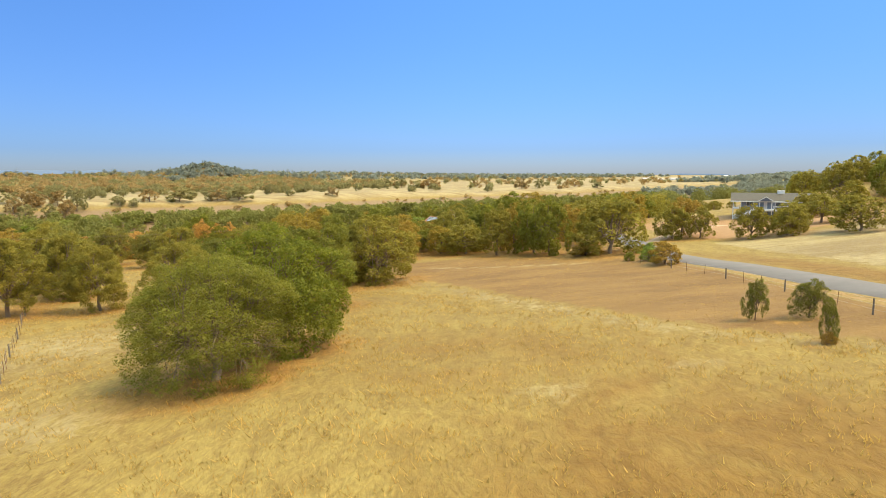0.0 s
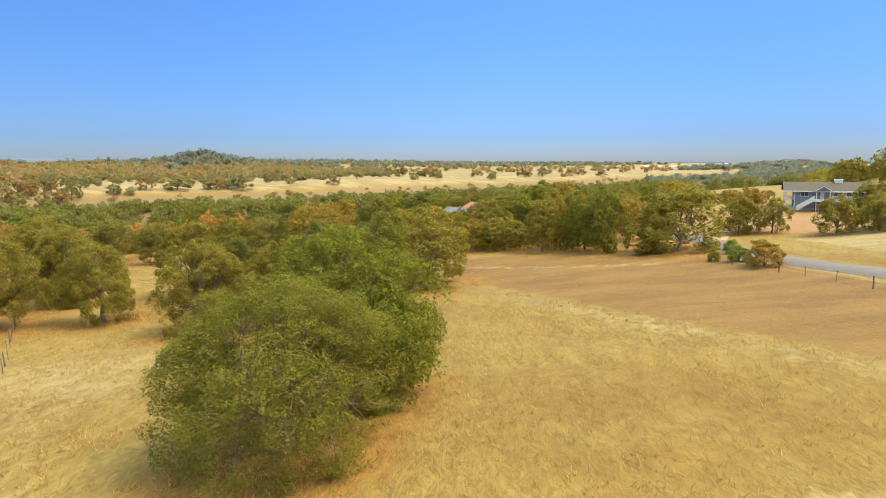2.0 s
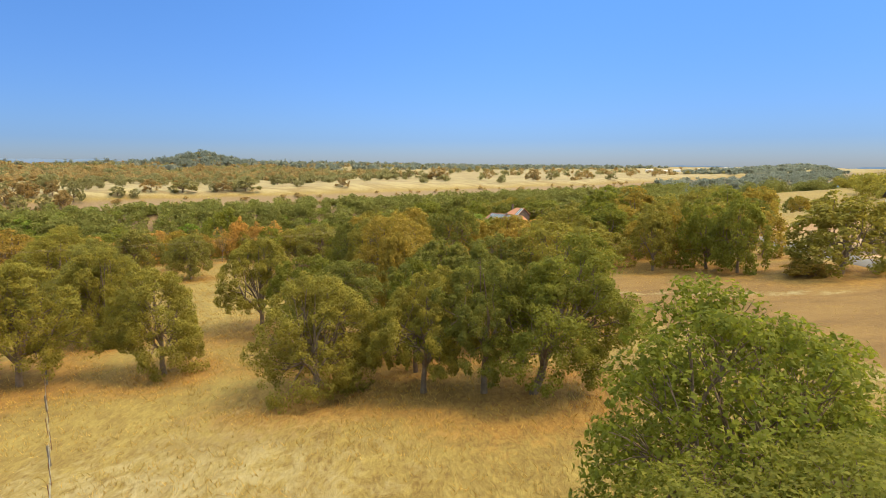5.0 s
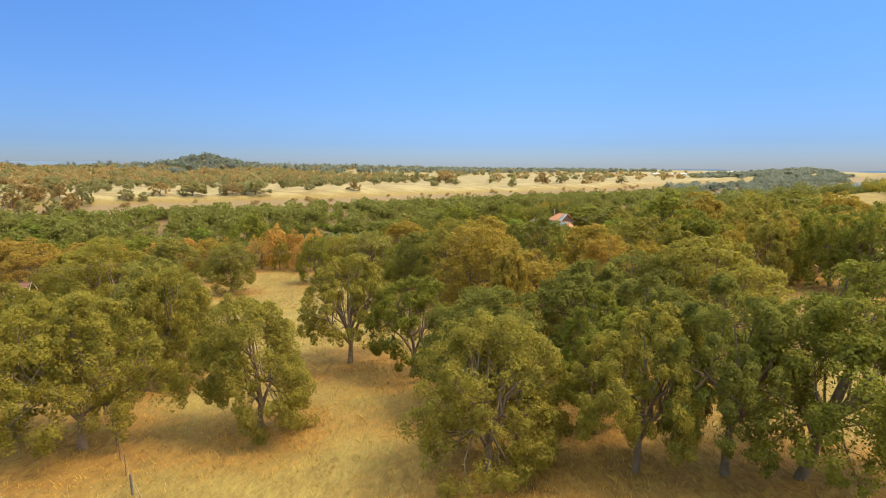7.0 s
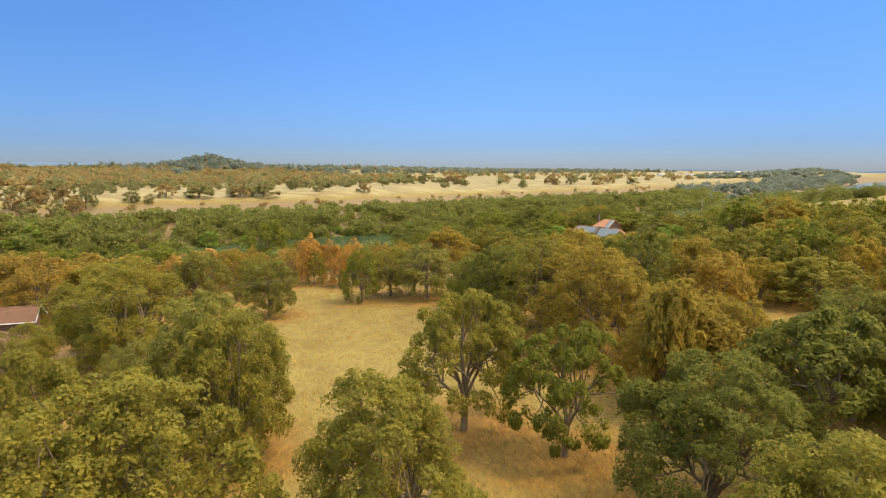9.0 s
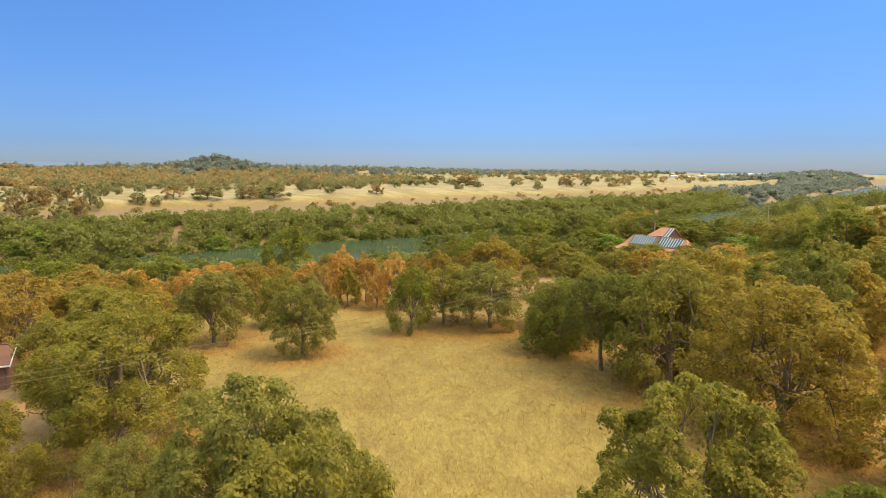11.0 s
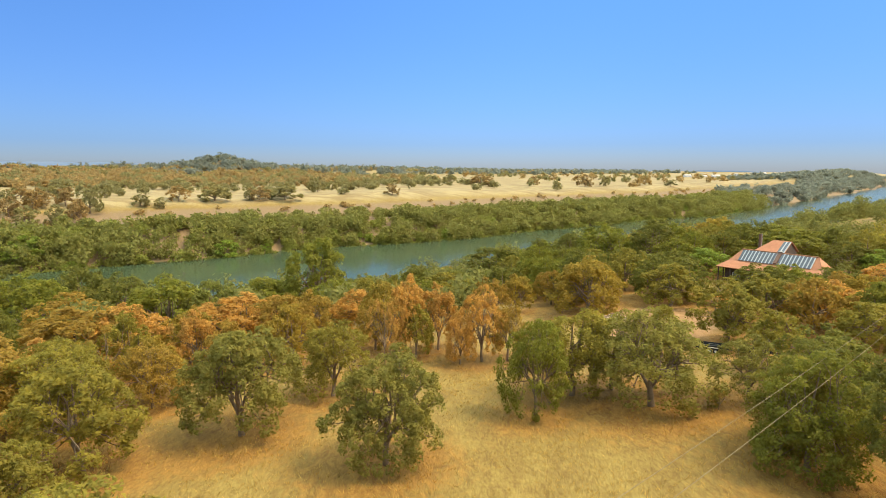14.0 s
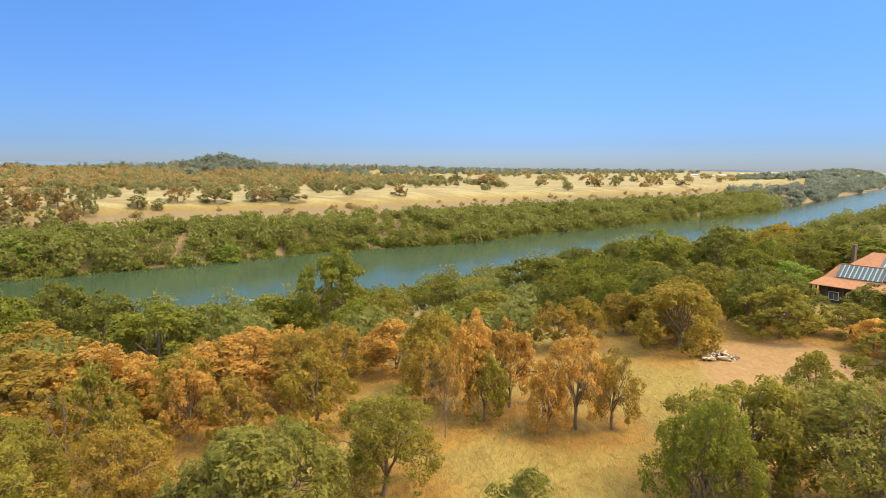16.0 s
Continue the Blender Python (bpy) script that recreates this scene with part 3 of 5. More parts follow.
oak(-70.8, 189.6, 7.3, 2.4, "rust", "upright")
oak(-67.9, 190.6, 10.3, 3.5, "rust", "open")
oak(-64.4, 190.4, 8.1, 3.0, "brown", "open")
oak(-95.5, 219.9, 6.8, 5.1, "brown", "upright")
oak(-112.7, 204.7, 7.4, 6.1, "yellow", "upright")
oak(-121.2, 201.8, 9.5, 6.6, "rust", "upright")
oak(-127.1, 198.6, 10.3, 8.5, "brown", "upright")
oak(-115.2, 177.5, 8.8, 4.6, "olive", "dense")
oak(-47.6, 217.7, 10.2, 6.5, "yellow", "dense")
oak(-56.2, 244.9, 5.1, 4.1, "yellow", "upright")
oak(-31.9, 220.5, 7.6, 5.9, "olive", "upright")
oak(-24.0, 212.1, 4.6, 3.8, "rust", "upright")
oak(-21.7, 220.4, 5.1, 4.1, "olive", "upright")
oak(-15.8, 200.8, 7.0, 5.4, "rust", "upright")
oak(-23.6, 203.0, 8.1, 6.2, "olive", "upright")
oak(-19.4, 187.5, 6.7, 4.5, "olive", "upright")
oak(-33.6, 194.0, 8.2, 4.9, "olive", "upright")
oak(-42.5, 194.5, 6.0, 3.0, "olive", "open")
oak(-45.1, 227.0, 8.1, 6.2, "yellow", "upright")
oak(-127.7, 228.2, 13.4, 9.4, "green", "dense")
oak(-136.1, 277.7, 8.5, 3.9, "green", "upright")
oak(-117.2, 260.4, 11.6, 9.5, "green", "dense")
oak(-105.5, 260.4, 20.2, 7.9, "green", "dense")
oak(-97.4, 237.2, 9.6, 6.0, "green", "dense")
oak(-90.6, 248.8, 8.2, 4.1, "olive", "upright")
oak(-80.8, 279.2, 9.8, 5.1, "dark", "upright")
oak(-72.2, 246.4, 7.7, 7.6, "olive", "upright")
oak(-58.6, 282.8, 12.7, 9.5, "dark", "dense")
oak(-43.3, 297.7, 11.9, 6.2, "dark", "upright")
oak(-35.9, 293.4, 13.3, 6.0, "dark", "upright")
oak(-28.6, 278.5, 14.6, 8.6, "green", "dense")
oak(-17.2, 273.8, 13.6, 7.3, "dark", "dense")
oak(-15.2, 262.4, 8.9, 6.3, "green", "upright")
oak(-10.4, 257.0, 6.7, 5.9, "bright", "dense")
oak(28.3, 327.2, 7.8, 7.7, "green", "upright")
oak(47.5, 337.1, 11.5, 9.5, "dark", "upright")
oak(48.0, 316.1, 10.5, 9.4, "dark", "upright")
oak(12.9, 266.3, 7.8, 9.5, "green", "upright")
oak(19.0, 270.2, 8.4, 9.5, "green", "upright")
oak(14.7, 243.5, 7.7, 5.9, "dark", "upright")
oak(13.8, 227.4, 4.9, 4.0, "bright", "dense")
oak(19.2, 239.2, 6.5, 5.1, "bright", "upright")
oak(38.8, 237.9, 5.7, 4.5, "rust", "upright")
oak(37.2, 251.4, 10.8, 8.5, "olive", "upright")
oak(55.1, 252.1, 10.8, 9.5, "dark", "upright")
oak(-27.0, 232.4, 5.6, 4.4, "olive", "upright")
oak(21.6, 202.1, 13.3, 7.7, "green", "upright")
oak(27.6, 197.9, 12.6, 7.5, "yellow", "upright")
oak(23.5, 168.3, 11.5, 6.0, "olive", "dense")
oak(35.2, 168.5, 9.9, 7.8, "olive", "dense")
oak(-2.6, 160.1, 5.7, 6.7, "green", "upright")
oak(4.9, 144.9, 7.1, 6.3, "olive", "dense")
oak(21.8, 126.5, 12.4, 4.6, "green", "dense")
oak(19.6, 132.6, 12.1, 4.9, "green", "dense")
oak(11.5, 135.1, 11.2, 4.5, "olive", "upright")
oak(10.3, 162.0, 11.1, 6.3, "green", "upright")
oak(32.0, 117.3, 11.7, 7.5, "olive", "dense")
oak(53.2, 136.5, 9.2, 4.0, "brown", "upright")
oak(50.0, 133.3, 7.7, 4.1, "olive", "dense")
oak(54.3, 129.2, 6.6, 3.3, "olive", "upright")
oak(60.2, 119.1, 7.0, 3.7, "olive", "dense")
oak(65.9, 116.9, 6.0, 3.5, "olive", "dense")
oak(3.2, 162.9, 10.9, 5.6, "olive", "upright")
oak(10.5, 157.7, 10.8, 5.8, "green", "upright")
oak(16.4, 141.8, 11.1, 4.5, "yellow", "dense")
oak(74.9, 109.5, 6.6, 4.9, "olive", "dense")
oak(81.8, 132.3, 6.1, 4.7, "olive", "upright")
oak(25.4, 49.0, 3.6, 1.0, "dark", "upright")
oak(29.3, 48.1, 3.3, 1.45, "dark", "upright")
oak(25.7, 40.0, 3.2, 0.62, "dark", "upright")
oak(-64.7, 103.1, 11.9, 4.3, "olive", "dense")
oak(-34.7, 91.3, 9.9, 5.6, "dark", "upright")
oak(-18.1, 76.4, 11.8, 5.8, "green", "upright", lean=(3.0, 0.3))
oak(-13.0, 229.5, 6.7, 4.3, "dark", "dense")
oak(-8.6, 225.5, 7.0, 5.0, "green", "dense")
oak(-2.0, 221.0, 6.9, 5.0, "dark", "dense")
oak(96.5, 161.0, 7.5, 5.0, "olive", "dense")
oak(7.0, 222.0, 5.8, 5.0, "rust", "dense")
oak(114.0, 177.0, 12.0, 5.2, "olive", "dense")
oak(119.0, 160.0, 9.5, 5.0, "olive", "dense")
oak(106.0, 160.0, 8.0, 4.2, "olive", "upright")
oak(69.0, 121.0, 6.4, 3.6, "olive", "dense")
oak(125.0, 172.0, 11.0, 5.5, "green", "dense")
oak(-188.0, 268.0, 20.0, 9.5, "dark", "dense")
oak(-178.0, 261.0, 20.0, 9.0, "green", "dense")
oak(-172.0, 276.0, 18.0, 8.0, "dark", "dense")
oak(-160.0, 240.0, 16.0, 8.0, "green", "dense")
oak(-120.0, 232.0, 12.0, 7.5, "willow", "dense")
oak(-41.6, 171.7, 7.0, 3.6, "sage", "open")
oak(-33.2, 181.4, 7.0, 3.8, "olive", "upright")
oak(-42.5, 160.5, 8.0, 4.6, "olive", "upright")
oak(-36.0, 168.0, 7.5, 4.5, "dark", "upright")
oak(-45.4, 169.9, 2.4, 1.2, "brown", "bare")
oak(-91.0, 120.0, 8.0, 4.0, "olive", "dense")
oak(-25.0, 97.5, 11.0, 5.2, "dark", "tall")
oak(-18.0, 104.5, 10.5, 5.0, "dark", "upright")
oak(-20.5, 92.0, 9.5, 4.4, "dark", "tall")
oak(-77.6, 114.6, 7.0, 3.2, "sage", "dense")
oak(-11.5, 102.0, 12.0, 6.6, "olive", "dense")
oak(-165.0, 262.0, 20.0, 9.0, "dark", "dense")
oak(-150.0, 254.0, 16.0, 8.0, "dark", "dense")
oak(-64.0, 222.0, 7.2, 3.8, "brown", "open")
oak(-59.4, 225.5, 7.4, 3.6, "yellow", "upright")
oak(-51.8, 231.0, 7.1, 3.4, "brown", "upright")
# scattered oaks on the dry slope across the river
slope_oak(-291, 544, 8.1, 7.3)
slope_oak(-279, 547, 7.8, 4.5)
slope_oak(-274, 567, 11.9, 7.7)
slope_oak(-255, 588, 14.2, 13.0)
slope_oak(-226, 609, 13.0, 8.4)
slope_oak(-208, 619, 14.6, 12.8)
slope_oak(-431, 788, 10.0, 7.6)
slope_oak(-195, 685, 11.7, 8.0)
slope_oak(-193, 745, 10.6, 7.7)
slope_oak(-183, 780, 11.1, 8.1)
slope_oak(-124, 675, 10.5, 6.8)
slope_oak(-118, 1006, 12.4, 7.5)
slope_oak(-93, 1006, 13.2, 8.3)
slope_oak(-70, 1006, 14.8, 10.8)
slope_oak(-26, 1006, 16.5, 18.0)
slope_oak(-14, 1006, 16.5, 10.0)
slope_oak(52, 1006, 12.4, 9.9)
slope_oak(127, 1006, 16.5, 13.3)
slope_oak(156, 1006, 14.8, 9.1)
slope_oak(214, 1006, 13.2, 9.9)
slope_oak(-312, 517, 22.0, 8.4)
slope_oak(-362, 566, 11.5, 8.6)
slope_oak(-344, 511, 12.4, 9.4)
slope_oak(-404, 583, 9.7, 8.9)
slope_oak(-234, 606, 7.9, 4.6)
slope_oak(251, 1006, 9.9, 9.1)
slope_oak(-347, 490, 12.5, 7.2)
slope_oak(-343, 507, 11.9, 6.7)
slope_oak(-331, 522, 13.5, 6.6)
slope_oak(-311, 502, 14.8, 7.4)
slope_oak(-331, 481, 13.0, 7.7)
slope_oak(-318, 490, 13.6, 7.2)
slope_oak(-363, 508, 10.1, 6.4)
slope_oak(-330, 568, 8.1, 5.1)
slope_oak(-415, 634, 8.3, 6.4)

oak(-299, 438, 12.7, 9.4, "bright", "dense", FAR, "by water", "oaks across the river")
oak(-192, 505, 7.0, 4.9, "bright", "dense", FAR, "by water", "oaks across the river")
oak(-114, 563, 8.6, 6.4, "bright", "dense", FAR, "by water", "oaks across the river")
oak(-211, 487, 12.1, 9.0, "bright", "dense", FAR, "by water", "oaks across the river")
oak(-303, 428, 10.2, 7.6, "bright", "dense", FAR, "by water", "oaks across the river")

# woodland that closes round the clearings; what stands too far off to count is joined by tone
rng = random.Random(5)
grove = {}


def below_clearing(x, y, h):
    """Trees on the bluff below the clearing stay low, so that the river shows over them."""
    if -115 < x < -58 and 222 < y < 345:
        steep = 0.1325 + 0.0195 * min(1.0, max(0.0, (-60 - x) / 30))
        h = min(h, 23 - steep * math.hypot(x + 61, y - 86) - float(height(x, y)))
    return h


def fill(count, x0, x1, y0, y1, tones, styles, tall, wide, fits, meshes=None, gap=0.75):
    for _ in range(count):
        x, y = rng.uniform(x0, x1), rng.uniform(y0, y1)
        h = rng.uniform(*tall)
        r = rng.uniform(*wide)
        if fits(x, y) and all(math.hypot(x - a, y - b) > gap * (r + c) for a, b, c in planted):
            tone, style = rng.choice(tones), rng.choice(styles)
            h = below_clearing(x, y, h)
            r = min(r, h * 0.75)
            away = math.hypot(x, y - 240)
            if away < 62 and y < 242 and x < 16:
                h = min(h, 3.2 + 0.112 * away - float(height(x, y)))
                if h < 3:
                    continue
                r = min(r, h * 0.62)
            if 0.36 < x / y < 0.56 and x > 60:
                h = min(h, 21.6 - 0.037 * math.hypot(x, y) - float(height(x, y)))
                if h < 3:
                    continue
                r = min(r, h * 0.6)
            if near_path(x, y) > 78:
                grove.setdefault(tone, []).append((x, y, h, r))
                planted.append((x, y, r))
            else:
                oak(x, y, h, r, tone, style, meshes, "in closed woodland", "woodland oaks")


fill(60, -122, -80, 172, 222, ("olive", "brown", "yellow", "rust", "brown"), ("upright", "dense"), (7, 9.5), (3, 4.2), lambda x, y: y > 188 or x < -106, MID["upright"], 0.62)
fill(70, -34, 14, 158, 236, ("olive", "green", "yellow", "dark", "brown"), ("upright", "dense"), (7, 10), (3.6, 5), 
     lambda x, y: math.hypot(x + 36, y - 210) > 17 and math.hypot(x + 35, y - 190) > 7 and math.hypot(x + 19.5, y - 179) > 5 and not (-30 < x < -18 and 160 < y < 180) and not (-20 < x and y > 226), FILL, 0.6)
fill(60, -12, 34, 139, 168, ("olive", "green", "yellow", "brown"), ("upright", "dense"), (7, 10), (3.4, 4.6), lambda x, y: math.hypot(x - 1, y - 141) > 6, FILL, 0.62)
fill(150, -190, -104, 95, 215, ("olive", "brown", "yellow", "olive"), ("dense", "upright"), (7, 11), (4.5, 6.5),
     lambda x, y: -0.624 * x + 0.781 * y < 230 and math.hypot(x + 103, y - 134) > 13 and math.hypot(x + 114, y - 150) > 11 and not (x > -112 and y < 120), FILL)
fill(110, -5, 110, 170, 270, ("olive", "green", "yellow", "olive", "dark"), ("dense", "upright"), (8, 11.5), (4.5, 6.5),
     lambda x, y: -0.624 * x + 0.781 * y < 225 and not (66 < x < 165 and 100 < y < 228) and abs(x - 43) > 4.5 and not (-20 < x < 18 and 222 < y < 262), FILL)
fill(150, 98, 190, 165, 240, ("olive", "green", "olive"), ("dense", "upright"), (7, 11), (4.5, 6.5), lambda x, y: (x > 116 or y > 202) and math.hypot(x - 98, y - 188) > 36, FILL, 0.6)
fill(110, -190, 60, 190, 380, ("dark", "green", "olive", "dark", "yellow"), ("dense", "upright"), (8, 13), (5, 7.5),
     lambda x, y: 222 < -0.624 * x + 0.781 * y < 346 and math.hypot(x + 38, y - 284) > 10 and not (-20 < x < 18 and 222 < y < 262), FILL, 0.68)


fill(260, -62, 34, 196, 300, ("olive", "dark", "green", "dark", "dark"), ("upright", "dense"), (7, 10.5), (4, 5.6),
     lambda x, y: -0.624 * x + 0.781 * y < 262 and math.hypot(x + 39, y - 208) > 16 and math.hypot(x + 35, y - 190) > 7 and not (-17 < x < 20 and 226 < y < 262)
     and not (x < -52 and y < 236), FILL, 0.52)


def joined(name, label, category, spots, which, mat):
    """One mesh of many trees: which is 0 for their stems, 1 for their crowns."""
    local = np.random.default_rng(len(spots))
    verts, faces, count = [], [], 0
    for x, y, tall, wide in spots:
        me = FILL[local.integers(len(FILL))][which]
        co, turn = np.empty(len(me.vertices) * 3, np.float32), local.uniform(0, 6.28)
        me.vertices.foreach_get("co", co)
        co = co.reshape(-1, 3)
        index = np.empty(len(me.loops), np.int32)
        me.loops.foreach_get("vertex_index", index)
        c, sn = math.cos(turn) * wide / 5, math.sin(turn) * wide / 5
        verts.append(np.stack([x + c * co[:, 0] - sn * co[:, 1], y + sn * co[:, 0] + c * co[:, 1], float(height(x, y)) - 0.05 + co[:, 2] * tall / 10], 1))
        faces.append(index.reshape(len(me.polygons), -1) + count)
        count += len(co)
    me = mesh_of(name, np.concatenate(verts), np.concatenate(faces))
    me.materials.append(mat)
    tagged(new(name, me), label, category, kind="stuff")


for tone, spots in grove.items():
    joined("woodland", f"{TONES[tone]} oak crowns of closed woodland", "woodland", spots, 1, LEAVES[tone])
joined("woodland_stems", "dark oak stems of closed woodland", "woodland", [q for spots in grove.values() for q in spots], 0, BARK)


# woods too far or too close-set to count, each one mesh
def woods(name, label, spots, tone, leaves, size):
    local = np.random.default_rng(len(spots))
    spots = np.array(spots)
    lobes = 7
    ground_z = height(spots[:, 0], spots[:, 1])
    tall, wide = spots[:, 2], spots[:, 3]
    hubs = np.repeat(np.stack([spots[:, 0], spots[:, 1], ground_z], 1), lobes, axis=0)
    tall, wide = np.repeat(tall, lobes), np.repeat(wide, lobes)
    shift = local.normal(size=(len(hubs), 3))
    shift /= np.linalg.norm(shift, axis=1)[:, None]
    hubs = hubs + np.stack([shift[:, 0] * wide * 0.6, shift[:, 1] * wide * 0.6, tall * (0.5 + 0.3 * shift[:, 2])], 1)
    each = max(1, leaves // lobes)
    which = np.repeat(np.arange(len(hubs)), each)
    out = local.normal(size=(len(which), 3))
    out /= np.linalg.norm(out, axis=1)[:, None]
    far_out = (1 + 0.18 * local.normal(size=len(which)))[:, None]
    centres = hubs[which] + out * far_out * np.stack([wide[which] * 0.5, wide[which] * 0.5, tall[which] * 0.24], 1)
    me = mesh_of(name, *sprigs(local, centres, out, size * wide[which], 0.55))
    me.materials.append(LEAVES[tone])
    tagged(new(name, me), label, "woodland", kind="stuff")


local = random.Random(9)


def scattered(count, u0, u1, m0, m1, wide, slim=(1.4, 1.9), fits=lambda x, y, m: True):
    """Spots along the river between two distances from the far waterline: x, y, height, half width."""
    spots = []
    for _ in range(count):
        u, m = local.uniform(u0, u1), local.uniform(m0, m1)
        n = float(shore(u)) + m
        r = local.uniform(*wide)
        x, y = 0.781 * u - 0.624 * n, 0.624 * u + 0.781 * n
        if fits(x, y, m):
            spots.append((x, y, r * local.uniform(*slim), r))
    return spots


def apart(x, y, m):
    return all(math.hypot(x - a, y - b) > 0.6 * c + 3 for a, b, c in planted) and not (-22 < x < 20 and 220 < y < 264)


def under_rim(spots, rim=-9.5):
    """Trees of the far bank stay below the pale slope behind them."""
    kept = []
    for x, y, h, r in spots:
        h = min(h, rim + local.uniform(-3, 4) - float(height(x, y)))
        if h > 2.5:
            kept.append((x, y, h, min(r, h * 0.8)))
    return kept


woods("riverside_woods", "dark green trees crowding the far river bank", under_rim(scattered(1500, -330, 1000, 5, 58, (3.6, 8.2), (1.5, 2.1)), -8.5), "bank", 220, 0.14)
woods("riverside_thicket", "light green trees on the far river bank", under_rim(scattered(700, -330, 1000, 3, 50, (2.8, 5.0), (1.5, 2.1))), "willow", 170, 0.165)
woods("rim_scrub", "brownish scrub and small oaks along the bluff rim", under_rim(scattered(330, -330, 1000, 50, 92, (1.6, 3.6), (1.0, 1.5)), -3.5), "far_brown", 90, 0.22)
woods("riverside_shrubs", "low willows along the far waterline", scattered(1100, -330, 900, 0.5, 11, (1.3, 2.8), (1.3, 1.8)), "willow", 56, 0.28)
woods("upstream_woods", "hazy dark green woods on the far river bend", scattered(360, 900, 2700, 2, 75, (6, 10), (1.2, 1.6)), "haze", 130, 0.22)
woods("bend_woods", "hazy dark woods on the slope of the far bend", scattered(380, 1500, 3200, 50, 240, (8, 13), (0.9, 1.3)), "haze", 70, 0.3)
woods("bright_thicket", "bright yellow-green trees at the far waterline", scattered(60, -330, 900, 4, 24, (2.5, 4.5)), "bright", 170, 0.2)
bluff = [(x, y, below_clearing(x, y, h), r) for x, y, h, r in scattered(420, -330, 700, -285, -152, (4.5, 7), (1.5, 2.0), apart)]
woods("bluff_woods", "dark green trees on the near river bluff", [(x, y, h, min(r, h * 0.8)) for x, y, h, r in bluff if h > 2.5], "bank", 620, 0.088)
woods("bluff_top_woods", "olive green oaks along the top of the bluff", scattered(260, 150, 560, -450, -280, (4.5, 7), (1.4, 1.9), lambda x, y, m: apart(x, y, m) and y > 225 and x > 30 and not (0.36 < x / y < 0.56)), "olive", 620, 0.088)
woods("bluff_woods_upstream", "dark green trees along the near bank upstream", scattered(260, 650, 2400, -260, -140, (6, 10), (1.2, 1.6)), "bank", 140, 0.2)
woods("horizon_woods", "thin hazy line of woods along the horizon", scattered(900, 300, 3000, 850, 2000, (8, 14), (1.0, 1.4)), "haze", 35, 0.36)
brown, beyond, sparse, knoll = [], [], [], []
for _ in range(3000):
    x, y = local.uniform(-1500, 1700), local.uniform(600, 2600)
    u, n = along(x, y)
    m = n - float(shore(u))
    if m > 170 and local.random() < (0.02 if m < 420 else 0.9 * float(eased(340, 520, m)) if u < 650 else 0.02 + 0.68 * float(eased(850, 1150, m))):
        r = local.uniform(5, 9)
        (sparse if m < 420 else brown if local.random() < 0.6 else beyond).append((x, y, r * local.uniform(1.2, 1.7), r))
for _ in range(240):
    a, d = local.uniform(0, 6.28), local.uniform(0, 1) ** 0.5
    knoll.append((-640 + 140 * d * math.cos(a), 1640 + 150 * d * math.sin(a), local.uniform(10, 20), local.uniform(7, 12)))
skyline = []
for _ in range(70):
    x = local.uniform(-1250, -200)
    r = local.uniform(4, 8)
    skyline.append((x, local.uniform(1650, 1900), local.uniform(11, 19) if local.random() < 0.8 else local.uniform(20, 25), r))
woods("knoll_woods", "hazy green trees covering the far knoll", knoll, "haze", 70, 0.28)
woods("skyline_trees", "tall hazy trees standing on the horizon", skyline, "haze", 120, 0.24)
for x, y, h, r in sparse[:20]:
    slope_oak(x, y, h, r)
for x, y, h, r in [q for q in scattered(1900, -420, 620, 330, 1100, (4.5, 8.5), (1.2, 1.7)) if local.random() < float(eased(330, 440, along(q[0], q[1])[1] - float(shore(along(q[0], q[1])[0]))))] + scattered(190, 620, 2100, 130, 900, (4.5, 8.0), (1.2, 1.7)):
    (brown if local.random() < 0.6 else beyond).append((x, y, h, r))
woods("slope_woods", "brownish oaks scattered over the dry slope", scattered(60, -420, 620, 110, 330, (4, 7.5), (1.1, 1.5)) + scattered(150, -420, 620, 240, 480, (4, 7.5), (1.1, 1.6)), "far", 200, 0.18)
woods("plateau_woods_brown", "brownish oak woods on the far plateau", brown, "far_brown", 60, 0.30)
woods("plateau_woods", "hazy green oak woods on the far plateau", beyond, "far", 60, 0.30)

# dry leaf litter and taller rusty grass round the trees
near_trees = [t for t in planted if t[1] < 300]
litter = np.zeros(len(gx))
close = (gx > -200) & (gx < 150) & (gy > 0) & (gy < 320)
for x, y, r in near_trees:
    litter[close] = np.maximum(litter[close], np.exp(-(((gx[close] - x + 0.8) ** 2 + (gy[close] - y) ** 2) / (r * (1.45 if y < 75 else 1.8)) ** 2)) * 0.95)
litter = np.maximum(litter, 0.75 * eased(480, 800, gm) * eased(800, 600, gu))
ground_mesh.attributes.new("litter", "FLOAT", "POINT").data.foreach_set("value", litter.astype(np.float32))


# ---- builders for made things ----
def part(name, bm, mat, parent, label=""):
    """One mesh, linked under a thing or a part of it."""
    me = bpy.data.meshes.new(name)
    bm.to_mesh(me)
    bm.free()
    me.materials.append(mat)
    ob = new(name, me)
    ob.parent = parent
    return tagged(ob, label)


def thing(name, m, label, category, group="", kind=""):
    ob = new(name)
    ob.empty_display_size = 0.3
    ob.matrix_world = m
    return tagged(ob, label, category, group, kind)


def box(bm, x0, x1, y0, y1, z0, z1, bevel=0.0):
    made = bmesh.ops.create_cube(bm, size=1)["verts"]
    for v in made:
        v.co = Vector((x0 + (v.co.x + 0.5) * (x1 - x0), y0 + (v.co.y + 0.5) * (y1 - y0), z0 + (v.co.z + 0.5) * (z1 - z0)))
    if bevel:
        edges = list({e for v in made for e in v.link_edges})
        bmesh.ops.bevel(bm, geom=edges, offset=bevel, segments=1, affect="EDGES")


def boxed(x0, x1, y0, y1, z0, z1, bevel=0.0):
    bm = bmesh.new()
    box(bm, x0, x1, y0, y1, z0, z1, bevel)
    return bm


